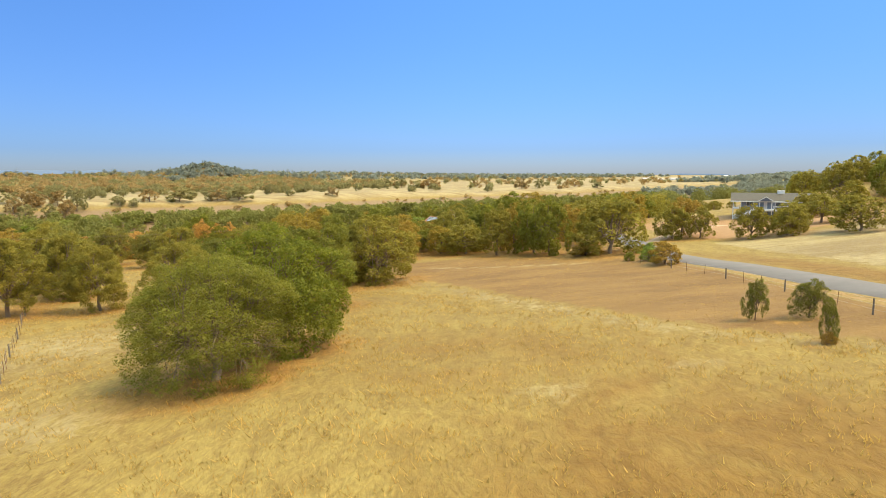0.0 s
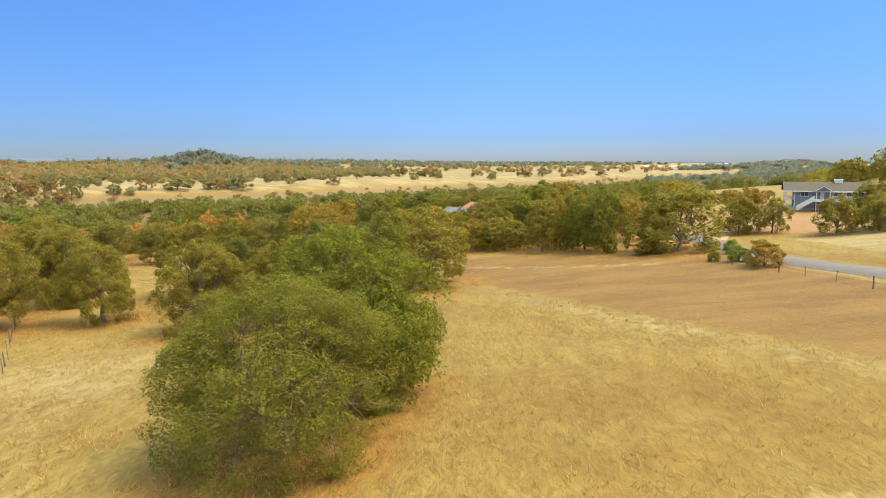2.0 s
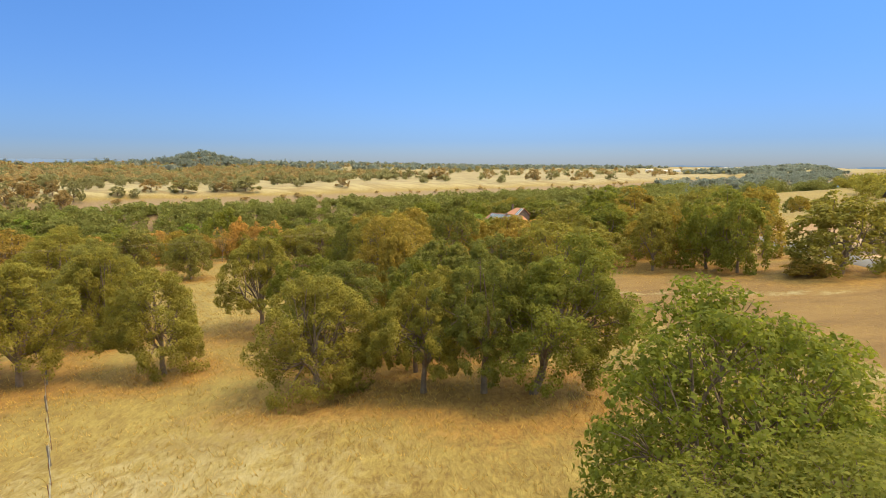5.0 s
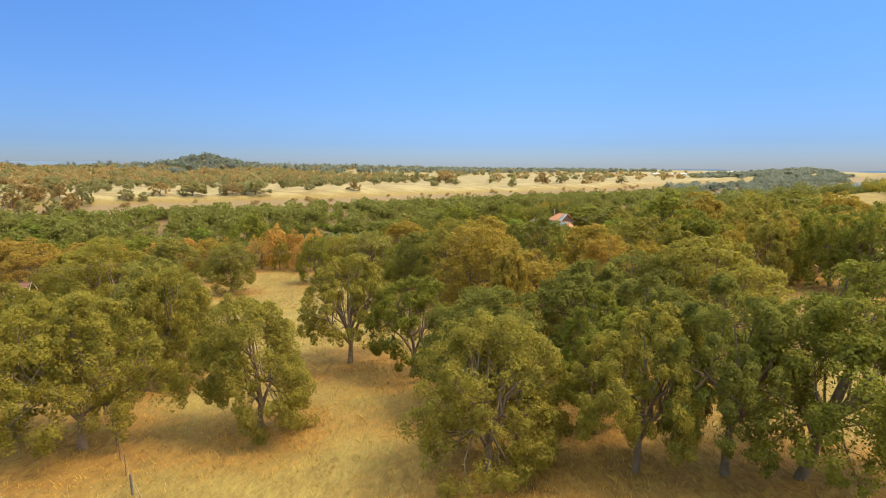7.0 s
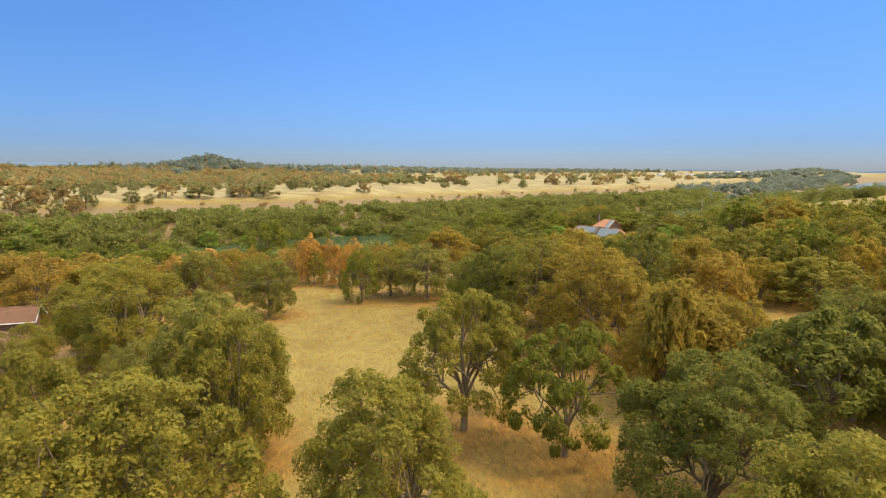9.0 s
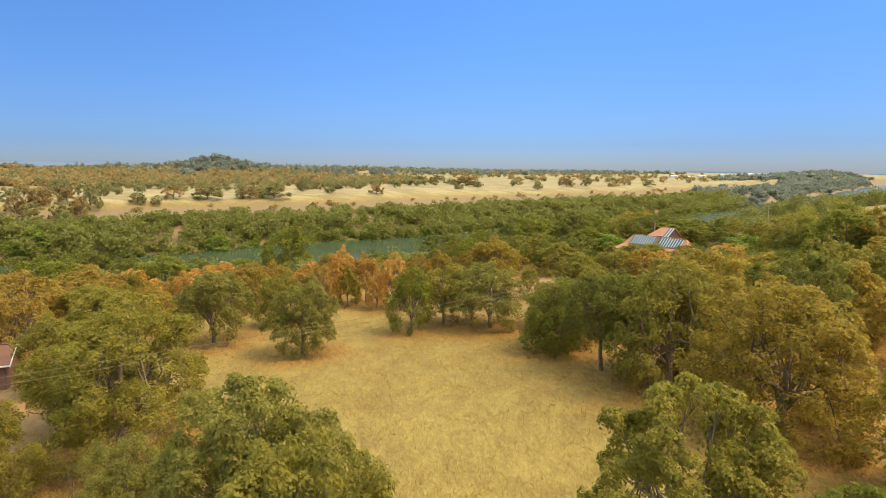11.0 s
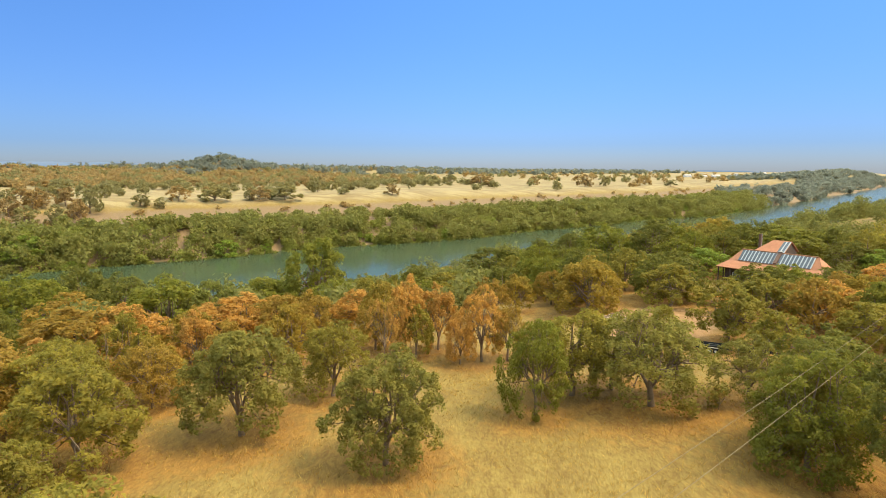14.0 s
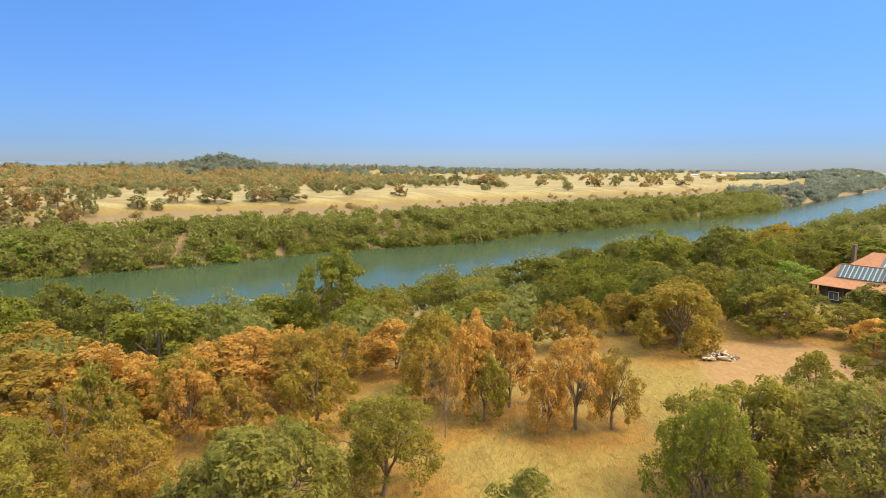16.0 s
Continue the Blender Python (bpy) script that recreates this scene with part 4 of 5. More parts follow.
def slab(points, thick):
    """A flat panel through the points, thick metres deep, on the side its normal leaves."""
    bm = bmesh.new()
    verts = [bm.verts.new(p) for p in points]
    face = bm.faces.new(verts)
    face.normal_update()
    down = -face.normal * thick
    low = [bm.verts.new(v.co + down) for v in verts]
    bm.faces.new(low[::-1])
    for i in range(len(verts)):
        j = (i + 1) % len(verts)
        bm.faces.new((verts[j], verts[i], low[i], low[j]))
    bmesh.ops.recalc_face_normals(bm, faces=bm.faces)
    return bm


def rod(points, radii, sides=6):
    verts, faces = [], []
    tube(verts, faces, [Vector(p) for p in points], radii, sides)
    bm = bmesh.new()
    made = [bm.verts.new(v) for v in verts]
    for f in faces:
        bm.faces.new([made[i] for i in f])
    bm.faces.new(made[:sides][::-1])
    bm.faces.new(made[-sides:])
    return bm


ASPHALT = plain("grey_asphalt", (0.125, 0.108, 0.096), 0.9, vary=0.15, scale=0.4)
BLUE_WALL = plain("slate_blue_siding", (0.19, 0.215, 0.26), 0.75, vary=0.1, scale=0.8)
WHITE = plain("white_paint", (0.60, 0.57, 0.53), 0.6, vary=0.07, scale=1.0)
SHINGLE = plain("grey_brown_shingle", (0.085, 0.074, 0.058), 0.95, vary=0.2, scale=2.5, bump=0.5)
TILE = plain("terracotta_tile", (0.36, 0.155, 0.08), 0.85, vary=0.18, scale=1.6, bump=0.5)
TIMBER = plain("dark_timber", (0.075, 0.05, 0.038), 0.85, vary=0.3, scale=2.0)
BRICK = plain("dark_brick", (0.15, 0.085, 0.06), 0.9, vary=0.3, scale=3.0)
POST = plain("weathered_post", (0.13, 0.10, 0.075), 0.9, vary=0.3, scale=4.0)
STEEL_POST = plain("rusty_steel", (0.17, 0.085, 0.045), 0.7, 0.4, vary=0.3, scale=6.0)
WIRE = plain("galvanised_wire", (0.36, 0.33, 0.28), 0.45, 0.7, vary=0.1, bump=0)
CONCRETE = plain("concrete", (0.36, 0.33, 0.29), 0.9, vary=0.15)
BLACK = plain("black_steel", (0.022, 0.021, 0.021), 0.5, vary=0.2)
RUBBER = plain("tyre_rubber", (0.018, 0.017, 0.016), 0.85, vary=0.2)
LOG = plain("cut_wood", (0.42, 0.30, 0.19), 0.9, vary=0.35, scale=5.0)
PALE_METAL = plain("pale_metal", (0.33, 0.33, 0.33), 0.5, vary=0.12, scale=1.0)
STONE = plain("pale_stone", (0.42, 0.37, 0.32), 0.9, vary=0.2, scale=3.0)
glass, glass_tree, glass_bsdf = material("dark_glass", 0.12)
glass_bsdf.inputs["Base Color"].default_value = (0.075, 0.083, 0.092, 1)
glass_bsdf.inputs["Specular IOR Level"].default_value = 0.6
GLASS = glass


# ---- road ----
def ribbon(name, line, wide, lift, mat, label, category, crown=0.06):
    """A strip draped over the ground along a line of points, with shoulders that dip below it."""
    dense = []
    for (ax, ay), (bx, by) in zip(line, line[1:]):
        count = max(2, int(math.hypot(bx - ax, by - ay) / 1.5))
        dense += [(ax + (bx - ax) * i / count, ay + (by - ay) * i / count) for i in range(count)]
    dense = np.array(dense + [line[-1]], float)
    for _ in range(40):
        dense[1:-1] = (dense[:-2] + 2 * dense[1:-1] + dense[2:]) / 4
    ahead = np.gradient(dense, axis=0)
    ahead /= np.linalg.norm(ahead, axis=1)[:, None]
    side = np.stack([ahead[:, 1], -ahead[:, 0]], 1)
    rows = [(s * wide, drop) for s, drop in ((-0.60, -0.3), (-0.5, 0.0), (0, crown), (0.5, 0.0), (0.60, -0.3))]
    verts = np.stack([np.stack([*(dense + side * s).T, height(*(dense + side * s).T) + lift + d], 1) for s, d in rows], 1).reshape(-1, 3)
    k = np.arange(len(dense) * 5).reshape(-1, 5)
    me = mesh_of(name, verts, np.stack([k[:-1, :-1].ravel(), k[:-1, 1:].ravel(), k[1:, 1:].ravel(), k[1:, :-1].ravel()], 1)[:, ::-1])
    me.materials.append(mat)
    return tagged(new(name, me), label, category, kind="structure")


ribbon("road", [(41.5, 5), (41.2, 50), (40.8, 70), (39.5, 88), (38.2, 102), (39.5, 120), (42.5, 138), (44, 160), (46, 190), (58, 230)], 4.6, 0.10, ASPHALT, "narrow grey asphalt country road", "road")
ribbon("driveway", [(42, 126), (54, 146), (66, 156), (76, 164)], 3.6, 0.06, plain("dirt_track", (0.33, 0.21, 0.12), 0.95, vary=0.2), "pale dirt driveway to the blue house", "driveway")


# ---- fences ----
def fence(line, spacing, tall, wood, label, group):
    """Posts along a line with strands of wire between them; each post is a part."""
    (ax, ay), (bx, by) = line[0], line[-1]
    whole = thing("wire_fence", Matrix.Translation((ax, ay, float(height(ax, ay)))), label, "fence", group)
    local = random.Random(int(ax * 7 + ay))
    tops, shared = [], {}
    origin = whole.matrix_world.translation
    for (ax, ay), (bx, by) in zip(line, line[1:]):
        count = max(1, round(math.hypot(bx - ax, by - ay) / spacing))
        for i in range(count + ((bx, by) == line[-1])):
            x, y = ax + (bx - ax) * i / count + local.uniform(-0.1, 0.1), ay + (by - ay) * i / count
            thick = wood and i % 4 == 0
            if thick not in shared:
                r = 0.075 if thick else 0.03
                bm = rod([(0, 0, -0.4), (0.01, 0, tall * 0.5), (0, 0.01, tall)], [r * 1.1, r, r * 0.95], 7 if thick else 4)
                shared[thick] = part("post", bm, POST if thick else STEEL_POST, whole)
                ob = shared[thick]
            else:
                ob = new("post", shared[thick].data)
                ob.parent = whole
            ob.location = Vector((x, y, float(height(x, y)))) - origin
            ob.rotation_euler = (local.uniform(-0.07, 0.07), local.uniform(-0.07, 0.07), local.uniform(0, 3))
            tops.append(Vector((x, y, float(height(x, y)))) - origin)
    for strand in (0.35, 0.65, 0.95):
        points = [p + Vector((0, 0, tall * strand)) for p in tops]
        part("wire", rod(points, [0.007] * len(points), 3), WIRE, whole)


fence([(-28, 35.5), (-42.3, 57.4), (-49.3, 68.6), (-61.5, 87.2), (-72, 104), (-81, 115.5), (-87.5, 124.5)], 3.2, 1.35, True, "barbed wire fence of rusty steel posts in dry grass", "fences")
fence([(33.2, 30), (33.6, 47), (34.4, 61), (34.0, 73), (33.0, 88), (31.5, 97)], 4.5, 1.3, True, "wire fence along the road edge", "fences")


# ---- power line ----
POLE = plain("sun_bleached_pole", (0.33, 0.24, 0.15), 0.9, vary=0.25, scale=4.0)


def power_pole(x, y, top, label):
    z = float(height(x, y))
    pole = thing("power_pole", Matrix.Translation((x, y, z)) @ Matrix.Rotation(radians(-35), 4, "Z"), label, "pole", "power poles")
    h = top - z
    part("shaft", rod([(0, 0, -0.8), (0, 0, h * 0.5), (0, 0, h)], [0.17, 0.14, 0.11], 10), POLE, pole)
    part("crossarm", boxed(-0.09, 0.05, -1.0, 1.0, h - 0.55, h - 0.43, 0.01), POST, pole)
    for side in (-0.85, 0.0, 0.85):
        insulator = bmesh.new()
        bmesh.ops.create_cone(insulator, cap_ends=True, segments=8, radius1=0.06, radius2=0.03, depth=0.22, matrix=Matrix.Translation((-0.02, side, h - 0.32)))
        part("insulator", insulator, BRICK, pole, "brown ceramic insulator")
    return pole


power_pole(-19.5, 179, 9.4, "weathered wooden power pole with a crossarm")
power_pole(-121.5, 79.8, 13.5, "tall weathered wooden power pole beyond the fence")
power_pole(38, 262, 13, "weathered wooden power pole above the trees")


CABLE = plain("weathered_cable", (0.19, 0.14, 0.075), 0.9, 0.0, vary=0.1, bump=0)


def span(a, b, sag, name="power_cable"):
    points = []
    for i in range(25):
        s = i / 24
        p = Vector(a).lerp(Vector(b), s)
        p.z -= sag * 4 * s * (1 - s)
        points.append(p)
    me = rod(points, [0.015] * 25, 4)
    mesh = bpy.data.meshes.new(name)
    me.to_mesh(mesh)
    me.free()
    mesh.materials.append(CABLE)
    tagged(new(name, mesh), "thin grey overhead power cable between wooden poles", "cable", "power cables")


for side in (-0.8, 0.8):
    span((-121.5 - side * 0.6, 79.8 + side * 0.8, 13.3), (-19.5 - side * 0.6, 179 + side * 0.8, 9.25), 1.5)
    span((-19.5 - side * 0.6, 179 + side * 0.8, 9.2), (38 - side * 0.6, 262 + side * 0.8, 12.8), 2.0)


# ---- blue house ----
def window(parent, x, y, z, wide, tall, facing=(0, -1)):
    """A window set into a wall that faces -y (or -x) in its house's own space: frame, pane and sill."""
    turn = math.atan2(facing[0], -facing[1])
    frame_bm = bmesh.new()
    for x0, x1, z0, z1 in ((-wide / 2 - 0.09, wide / 2 + 0.09, tall, tall + 0.10), (-wide / 2 - 0.09, wide / 2 + 0.09, -0.10, 0), (-wide / 2 - 0.09, -wide / 2, 0, tall),
                           (wide / 2, wide / 2 + 0.09, 0, tall), (-0.025, 0.025, 0, tall)):
        box(frame_bm, x0, x1, -0.06, 0.05, z0, z1)
    ob = part("window", frame_bm, WHITE, parent, "white window frame")
    ob.matrix_local = Matrix.Translation((x, y, z)) @ Matrix.Rotation(turn, 4, "Z")
    part("pane", boxed(-wide / 2, wide / 2, -0.015, 0.02, 0, tall), GLASS, ob, "dark reflecting glass")
    return ob


def railing(parent, x0, x1, y, z, tall=0.95, gap=0.28):
    ob = part("railing", boxed(x0, x1, y - 0.04, y + 0.04, z + tall - 0.09, z + tall, 0.01), WHITE, parent, "white painted railing")
    part("bottom_rail", boxed(x0, x1, y - 0.03, y + 0.03, z + 0.1, z + 0.16), WHITE, ob)
    post_bm = None
    for i in range(int((x1 - x0) / gap) + 1):
        x = x0 + i * gap
        if post_bm is None:
            post_bm = part("baluster", boxed(-0.03, 0.03, -0.02, 0.02, 0.13, tall - 0.07), WHITE, ob)
            baluster = post_bm
        else:
            baluster = new("baluster", post_bm.data)
            baluster.parent = ob
        baluster.location = (x, y, z)


def blue_house():
    """Two storeys on falling ground; its own x runs along the front, y away from it, z 0 at the lower floor."""
    base = 9.85
    m = Matrix.Translation((83.3, 176.7, base)) @ Matrix.Rotation(radians(-26), 4, "Z")
    house = thing("house", m, "slate blue two-storey house with white trim and decks", "house")
    long, deep, eave, ridge = 20.0, 9.0, 4.8, 6.9
    part("foundation", boxed(0.1, long - 0.1, 0.1, deep - 0.1, -1.6, 0.25), CONCRETE, house, "grey concrete foundation")
    part("wall", boxed(2.2, long, 0, 0.22, 0.2, eave), BLUE_WALL, house, "slate blue lap siding")
    part("wall", boxed(2.2, 2.42, 0.22, deep, 0.2, eave), BLUE_WALL, house, "slate blue lap siding")
    part("wall", boxed(long - 0.22, long, 0.22, deep, 0.2, eave), BLUE_WALL, house, "slate blue lap siding")
    part("wall", boxed(2.42, long - 0.22, deep - 0.22, deep, 0.2, eave), BLUE_WALL, house, "slate blue lap siding")
    for i in range(15):
        z = 0.45 + i * 0.29
        part("siding_board", boxed(2.18, long + 0.02, -0.045, 0.0, z, z + 0.25), BLUE_WALL, house)
    part("trim", boxed(2.05, 2.24, -0.07, 0.2, 0.2, eave), WHITE, house, "white corner trim")
    part("trim", boxed(long - 0.12, long + 0.06, -0.07, 0.2, 0.2, eave), WHITE, house, "white corner trim")
    roof = part("roof", slab([(-0.6, -0.9, eave - 0.15), (long + 0.6, -0.9, eave - 0.15), (long + 0.6, deep / 2, ridge), (-0.6, deep / 2, ridge)], 0.18), SHINGLE, house, "grey brown shingle roof")
    part("roof_back", slab([(long + 0.6, deep + 0.9, eave - 0.15), (-0.6, deep + 0.9, eave - 0.15), (-0.6, deep / 2, ridge), (long + 0.6, deep / 2, ridge)], 0.18), SHINGLE, house)
    part("fascia", boxed(-0.6, long + 0.6, -0.99, -0.91, eave - 0.42, eave - 0.12), WHITE, house, "white fascia board")
    for x in (2.3, long - 0.1):
        part("gable_wall", slab([(x, 0.1, eave), (x, deep - 0.1, eave), (x, deep / 2, ridge - 0.2)], 0.15), BLUE_WALL, house)
    vent = part("roof_box", boxed(11.4, 13.2, deep / 2 - 0.7, deep / 2 + 0.7, ridge - 0.3, ridge + 0.55, 0.03), WHITE, house, "white box on the ridge")
    part("lid", boxed(11.3, 13.3, deep / 2 - 0.8, deep / 2 + 0.8, ridge + 0.55, ridge + 0.66), WHITE, vent)
    # left corner porch, posts and balcony
    part("balcony_floor", boxed(0, 2.2, 0, deep, 2.35, 2.55), WHITE, house, "white balcony floor")
    for x, y in ((0.1, 0.1), (0.1, deep / 2), (0.1, deep - 0.1)):
        part("porch_post", boxed(x - 0.09, x + 0.09, y - 0.09, y + 0.09, -0.9, eave - 0.2), WHITE, house)
    railing(house, 0.1, 2.1, 0.06, 2.55)
    # entrance gable
    part("gable_roof", slab([(6.6, -2.3, eave - 0.1), (8.4, -2.3, eave + 1.05), (8.4, 3.2, eave + 1.05), (6.6, 3.2, eave - 0.1)][::-1], 0.15), SHINGLE, house)
    part("gable_roof", slab([(8.4, -2.3, eave + 1.05), (10.2, -2.3, eave - 0.1), (10.2, 3.2, eave - 0.1), (8.4, 3.2, eave + 1.05)][::-1], 0.15), SHINGLE, house)
    for x0, x1 in ((6.5, 8.4), (10.3, 8.4)):
        part("bargeboard", slab([(x0, -2.36, eave - 0.2), (x1, -2.36, eave + 0.98), (x1, -2.36, eave + 1.2), (x0, -2.36, eave + 0.02)], 0.06), WHITE, house, "white bargeboard")
    part("gable_front", slab([(6.9, -1.9, eave - 0.1), (9.9, -1.9, eave - 0.1), (8.4, -1.9, eave + 0.85)], 0.12), BLUE_WALL, house)
    for x in (6.9, 9.9):
        part("porch_post", boxed(x - 0.1, x + 0.1, -2.2, -2.0, -0.8, eave - 0.1), WHITE, house)
    door = part("door", boxed(7.95, 8.85, -0.05, 0.03, 2.5, 4.55), WHITE, house, "white front door")
    part("door_handle", rod([(8.76, -0.05, 3.5), (8.76, -0.12, 3.5)], [0.03, 0.03]), BLACK, door)
    # front deck, stairs
    part("deck", boxed(6.4, long + 2.0, -2.6, -0.05, 2.3, 2.5), WHITE, house, "white deck along the front")
    part("deck_fascia", boxed(6.4, long + 2.0, -2.68, -2.6, 1.95, 2.5), WHITE, house)
    for i in range(8):
        x = 6.6 + i * 2.4
        part("deck_post", boxed(x - 0.08, x + 0.08, -2.55, -2.39, -1.2, 2.3), TIMBER, house, "dark timber post")
    railing(house, 10.3, long + 2.0, -2.6, 2.5)
    stair = part("stair", slab([(2.6, -2.9, -0.2), (6.4, -2.9, 2.4), (6.4, -1.7, 2.4), (2.6, -1.7, -0.2)], 0.2), WHITE, house, "white straight stair up to the deck")
    for i in range(12):
        s = i / 12
        part("tread", boxed(2.6 + 3.8 * s, 2.95 + 3.8 * s, -2.9, -1.7, -0.12 + 2.6 * s, -0.06 + 2.6 * s), WHITE, stair)
    for y in (-2.9, -1.7):
        part("handrail", slab([(2.5, y, 0.65), (6.4, y, 3.3), (6.4, y, 3.42), (2.5, y, 0.77)], 0.06), WHITE, stair)
        part("stair_panel", slab([(2.5, y, 0.0), (6.4, y, 2.6), (6.4, y, 3.2), (2.5, y, 0.55)], 0.03), WHITE, stair)
    for x, wide in ((4.4, 1.7), (12.0, 2.0), (14.4, 1.2), (16.8, 1.2), (19.2, 1.8)):
        window(house, x, -0.06, 3.3, wide, 1.1)
    for x, wide in ((12.5, 1.4), (17.0, 1.6)):
        window(house, x, -0.06, 0.9, wide, 1.1)


blue_house()


# ---- tile-roofed house by the river ----
def tile_house():
    """A low house with a terracotta hip roof; a band of glass panels runs along the side that faces the meadow."""
    base = -1.35
    m = Matrix.Translation((-1.5, 241.5, base)) @ Matrix.Rotation(math.atan2(-13.0, 9.2), 4, "Z")
    house = thing("house", m, "dark timber house with terracotta hip roof and glass panels", "house")
    half, ridge, eave, out = 8.0, 7.0, 4.6, 2.3
    low, wide = 3.2, 4.6
    part("wall", boxed(-half - 2.2, half + 2.2, -out - 0.6, -out - 0.35, -0.8, low + 0.5), TIMBER, house, "dark timber wall")
    part("wall", boxed(-half - 2.2, half + 2.2, out + 0.35, out + 0.6, -0.8, low + 0.5), TIMBER, house, "dark timber wall")
    part("wall", boxed(-half - 2.2, -half - 1.95, -out - 0.35, out + 0.35, -0.8, low + 0.5), TIMBER, house, "dark timber wall")
    part("wall", boxed(half + 1.95, half + 2.2, -out - 0.35, out + 0.35, -0.8, low + 0.5), TIMBER, house, "dark timber wall")
    e, w = half + out * 0.75, out
    fall = half + wide * 0.75
    for s in (-1, 1):
        upper = [(-half * 1.0, 0, ridge), (half, 0, ridge), (e, s * w, eave), (-e, s * w, eave)]
        part("roof", slab(upper if s < 0 else upper[::-1], -0.16), TILE, house, "terracotta tile roof")
        lower = [(-e, s * w, eave), (e, s * w, eave), (fall, s * wide, low), (-fall, s * wide, low)]
        part("porch_roof", slab(lower if s < 0 else lower[::-1], -0.14), TILE, house, "faded terracotta porch roof")
        hip = [(s * half, 0, ridge), (s * e, w, eave), (s * e, -w, eave)]
        part("hip_roof", slab(hip, 0.12), TILE, house, "terracotta tile hip")
        skirt = [(s * e, w, eave), (s * fall, wide, low), (s * fall, -wide, low), (s * e, -w, eave)]
        part("porch_roof", slab(skirt, 0.12), TILE, house, "faded terracotta porch roof")
    part("ridge_cap", boxed(-half, half, -0.14, 0.14, ridge - 0.02, ridge + 0.14, 0.04), TILE, house)
    n = Vector((0, -(ridge - eave), w)).normalized()
    for i in range(20):
        x = -half + 0.35 + i * (2 * half - 0.7) / 20
        if i == 10:
            continue
        step = (2 * half - 0.7) / 20
        lo, hi = Vector((x, -w * 0.97, eave + 0.1)), Vector((x, -w * 0.06, ridge - 0.19))
        panel = part("roof_panel", slab([lo + n * 0.14, lo + n * 0.14 + Vector((step * 0.72, 0, 0)), hi + n * 0.14 + Vector((step * 0.72, 0, 0)), hi + n * 0.14], 0.06), GLASS, house, "dark glass roof panel")
        a, b = lo + n * 0.2 + Vector((step * 0.72, 0, 0)), hi + n * 0.2 + Vector((step * 0.72, 0, 0))
        part("glazing_bar", slab([a, a + Vector((step * 0.28, 0, 0)), b + Vector((step * 0.28, 0, 0)), b], 0.12), PALE_METAL, panel, "pale metal glazing bar")
    chimney = part("chimney", slab([(-0.02, -w - 0.1, eave + 0.45), (0.72, -w - 0.1, eave + 0.45), (0.72, -0.1, ridge + 0.35), (-0.02, -0.1, ridge + 0.35)], 0.5), BRICK, house, "dark brown brick stack through the panels")
    part("cap", boxed(-0.08, 0.78, -0.35, 0.1, ridge + 0.32, ridge + 0.42), CONCRETE, chimney)
    tall = part("chimney", boxed(-11.0, -10.45, 12.3, 12.9, -0.8, 9.5, 0.02), BRICK, house, "tall dark brick chimney")
    part("flue", rod([(-10.05, 12.1, 3.0), (-10.05, 12.1, 9.6)], [0.07, 0.07], 8), WIRE, tall, "metal flue pipe")
    # rear wing: a second ridge behind the first, glass at its far end
    top, gutter, a, b = 8.4, 5.9, -6.6, -2.4
    part("wing_wall", boxed(-8.3, b - 0.2, 7.9, 13.4, -0.8, gutter + 0.1), TIMBER, house, "dark timber wall")
    part("wing_link", boxed(-6.0, b - 0.6, out + 0.6, 7.9, -0.8, 3.4), TIMBER, house, "dark timber passage wall")
    part("wing_roof", slab([(a, 10.6, top), (-9.4, 7.3, gutter), (b, 7.3, gutter), (b, 10.6, top)], -0.15), TILE, house, "terracotta wing roof")
    part("wing_roof", slab([(b, 10.6, top), (b, 13.9, gutter), (-9.4, 13.9, gutter), (a, 10.6, top)], -0.15), TILE, house, "terracotta wing roof")
    part("wing_roof", slab([(a, 10.6, top), (-9.4, 13.9, gutter), (-9.4, 7.3, gutter)], 0.1), TILE, house, "terracotta wing hip")
    part("wing_gable", slab([(b - 0.25, 7.9, gutter), (b - 0.25, 13.4, gutter), (b - 0.25, 10.6, top - 0.2)], 0.15), TIMBER, house, "dark timber gable")
    n2 = Vector((0, -(top - gutter), 3.3)).normalized()
    for i in range(2):
        x = b - 1.66 + i * 0.82
        lo, hi = Vector((x, 7.4, gutter + 0.1)), Vector((x, 10.4, top - 0.16))
        panel = part("roof_panel", slab([lo + n2 * 0.2, lo + n2 * 0.2 + Vector((0.58, 0, 0)), hi + n2 * 0.2 + Vector((0.58, 0, 0)), hi + n2 * 0.2], 0.06), GLASS, house, "dark glass roof panel")
        c, d = lo + n2 * 0.26 + Vector((0.58, 0, 0)), hi + n2 * 0.26 + Vector((0.58, 0, 0))
        part("glazing_bar", slab([c, c + Vector((0.23, 0, 0)), d + Vector((0.23, 0, 0)), d], 0.12), PALE_METAL, panel, "pale metal glazing bar")
    for x in np.linspace(-fall + 0.5, fall - 0.5, 9):
        part("porch_post", boxed(x - 0.1, x + 0.1, -wide + 0.25, -wide + 0.45, -1.4, low + 0.05), TIMBER, house)
    for y in np.linspace(-wide + 2.4, wide - 0.5, 5):
        part("porch_post", boxed(-fall + 0.4, -fall + 0.6, y - 0.1, y + 0.1, -1.4, low + 0.05), TIMBER, house)
    for x in (-7.5, -4.5, -1.5, 2.0, 5.5):
        window(house, x, -out - 0.62, 0.5, 1.6, 1.4)
    part("porch_floor", boxed(-fall + 0.3, fall - 0.3, -wide + 0.2, wide - 0.2, -0.45, -0.2), TIMBER, house)


tile_house()


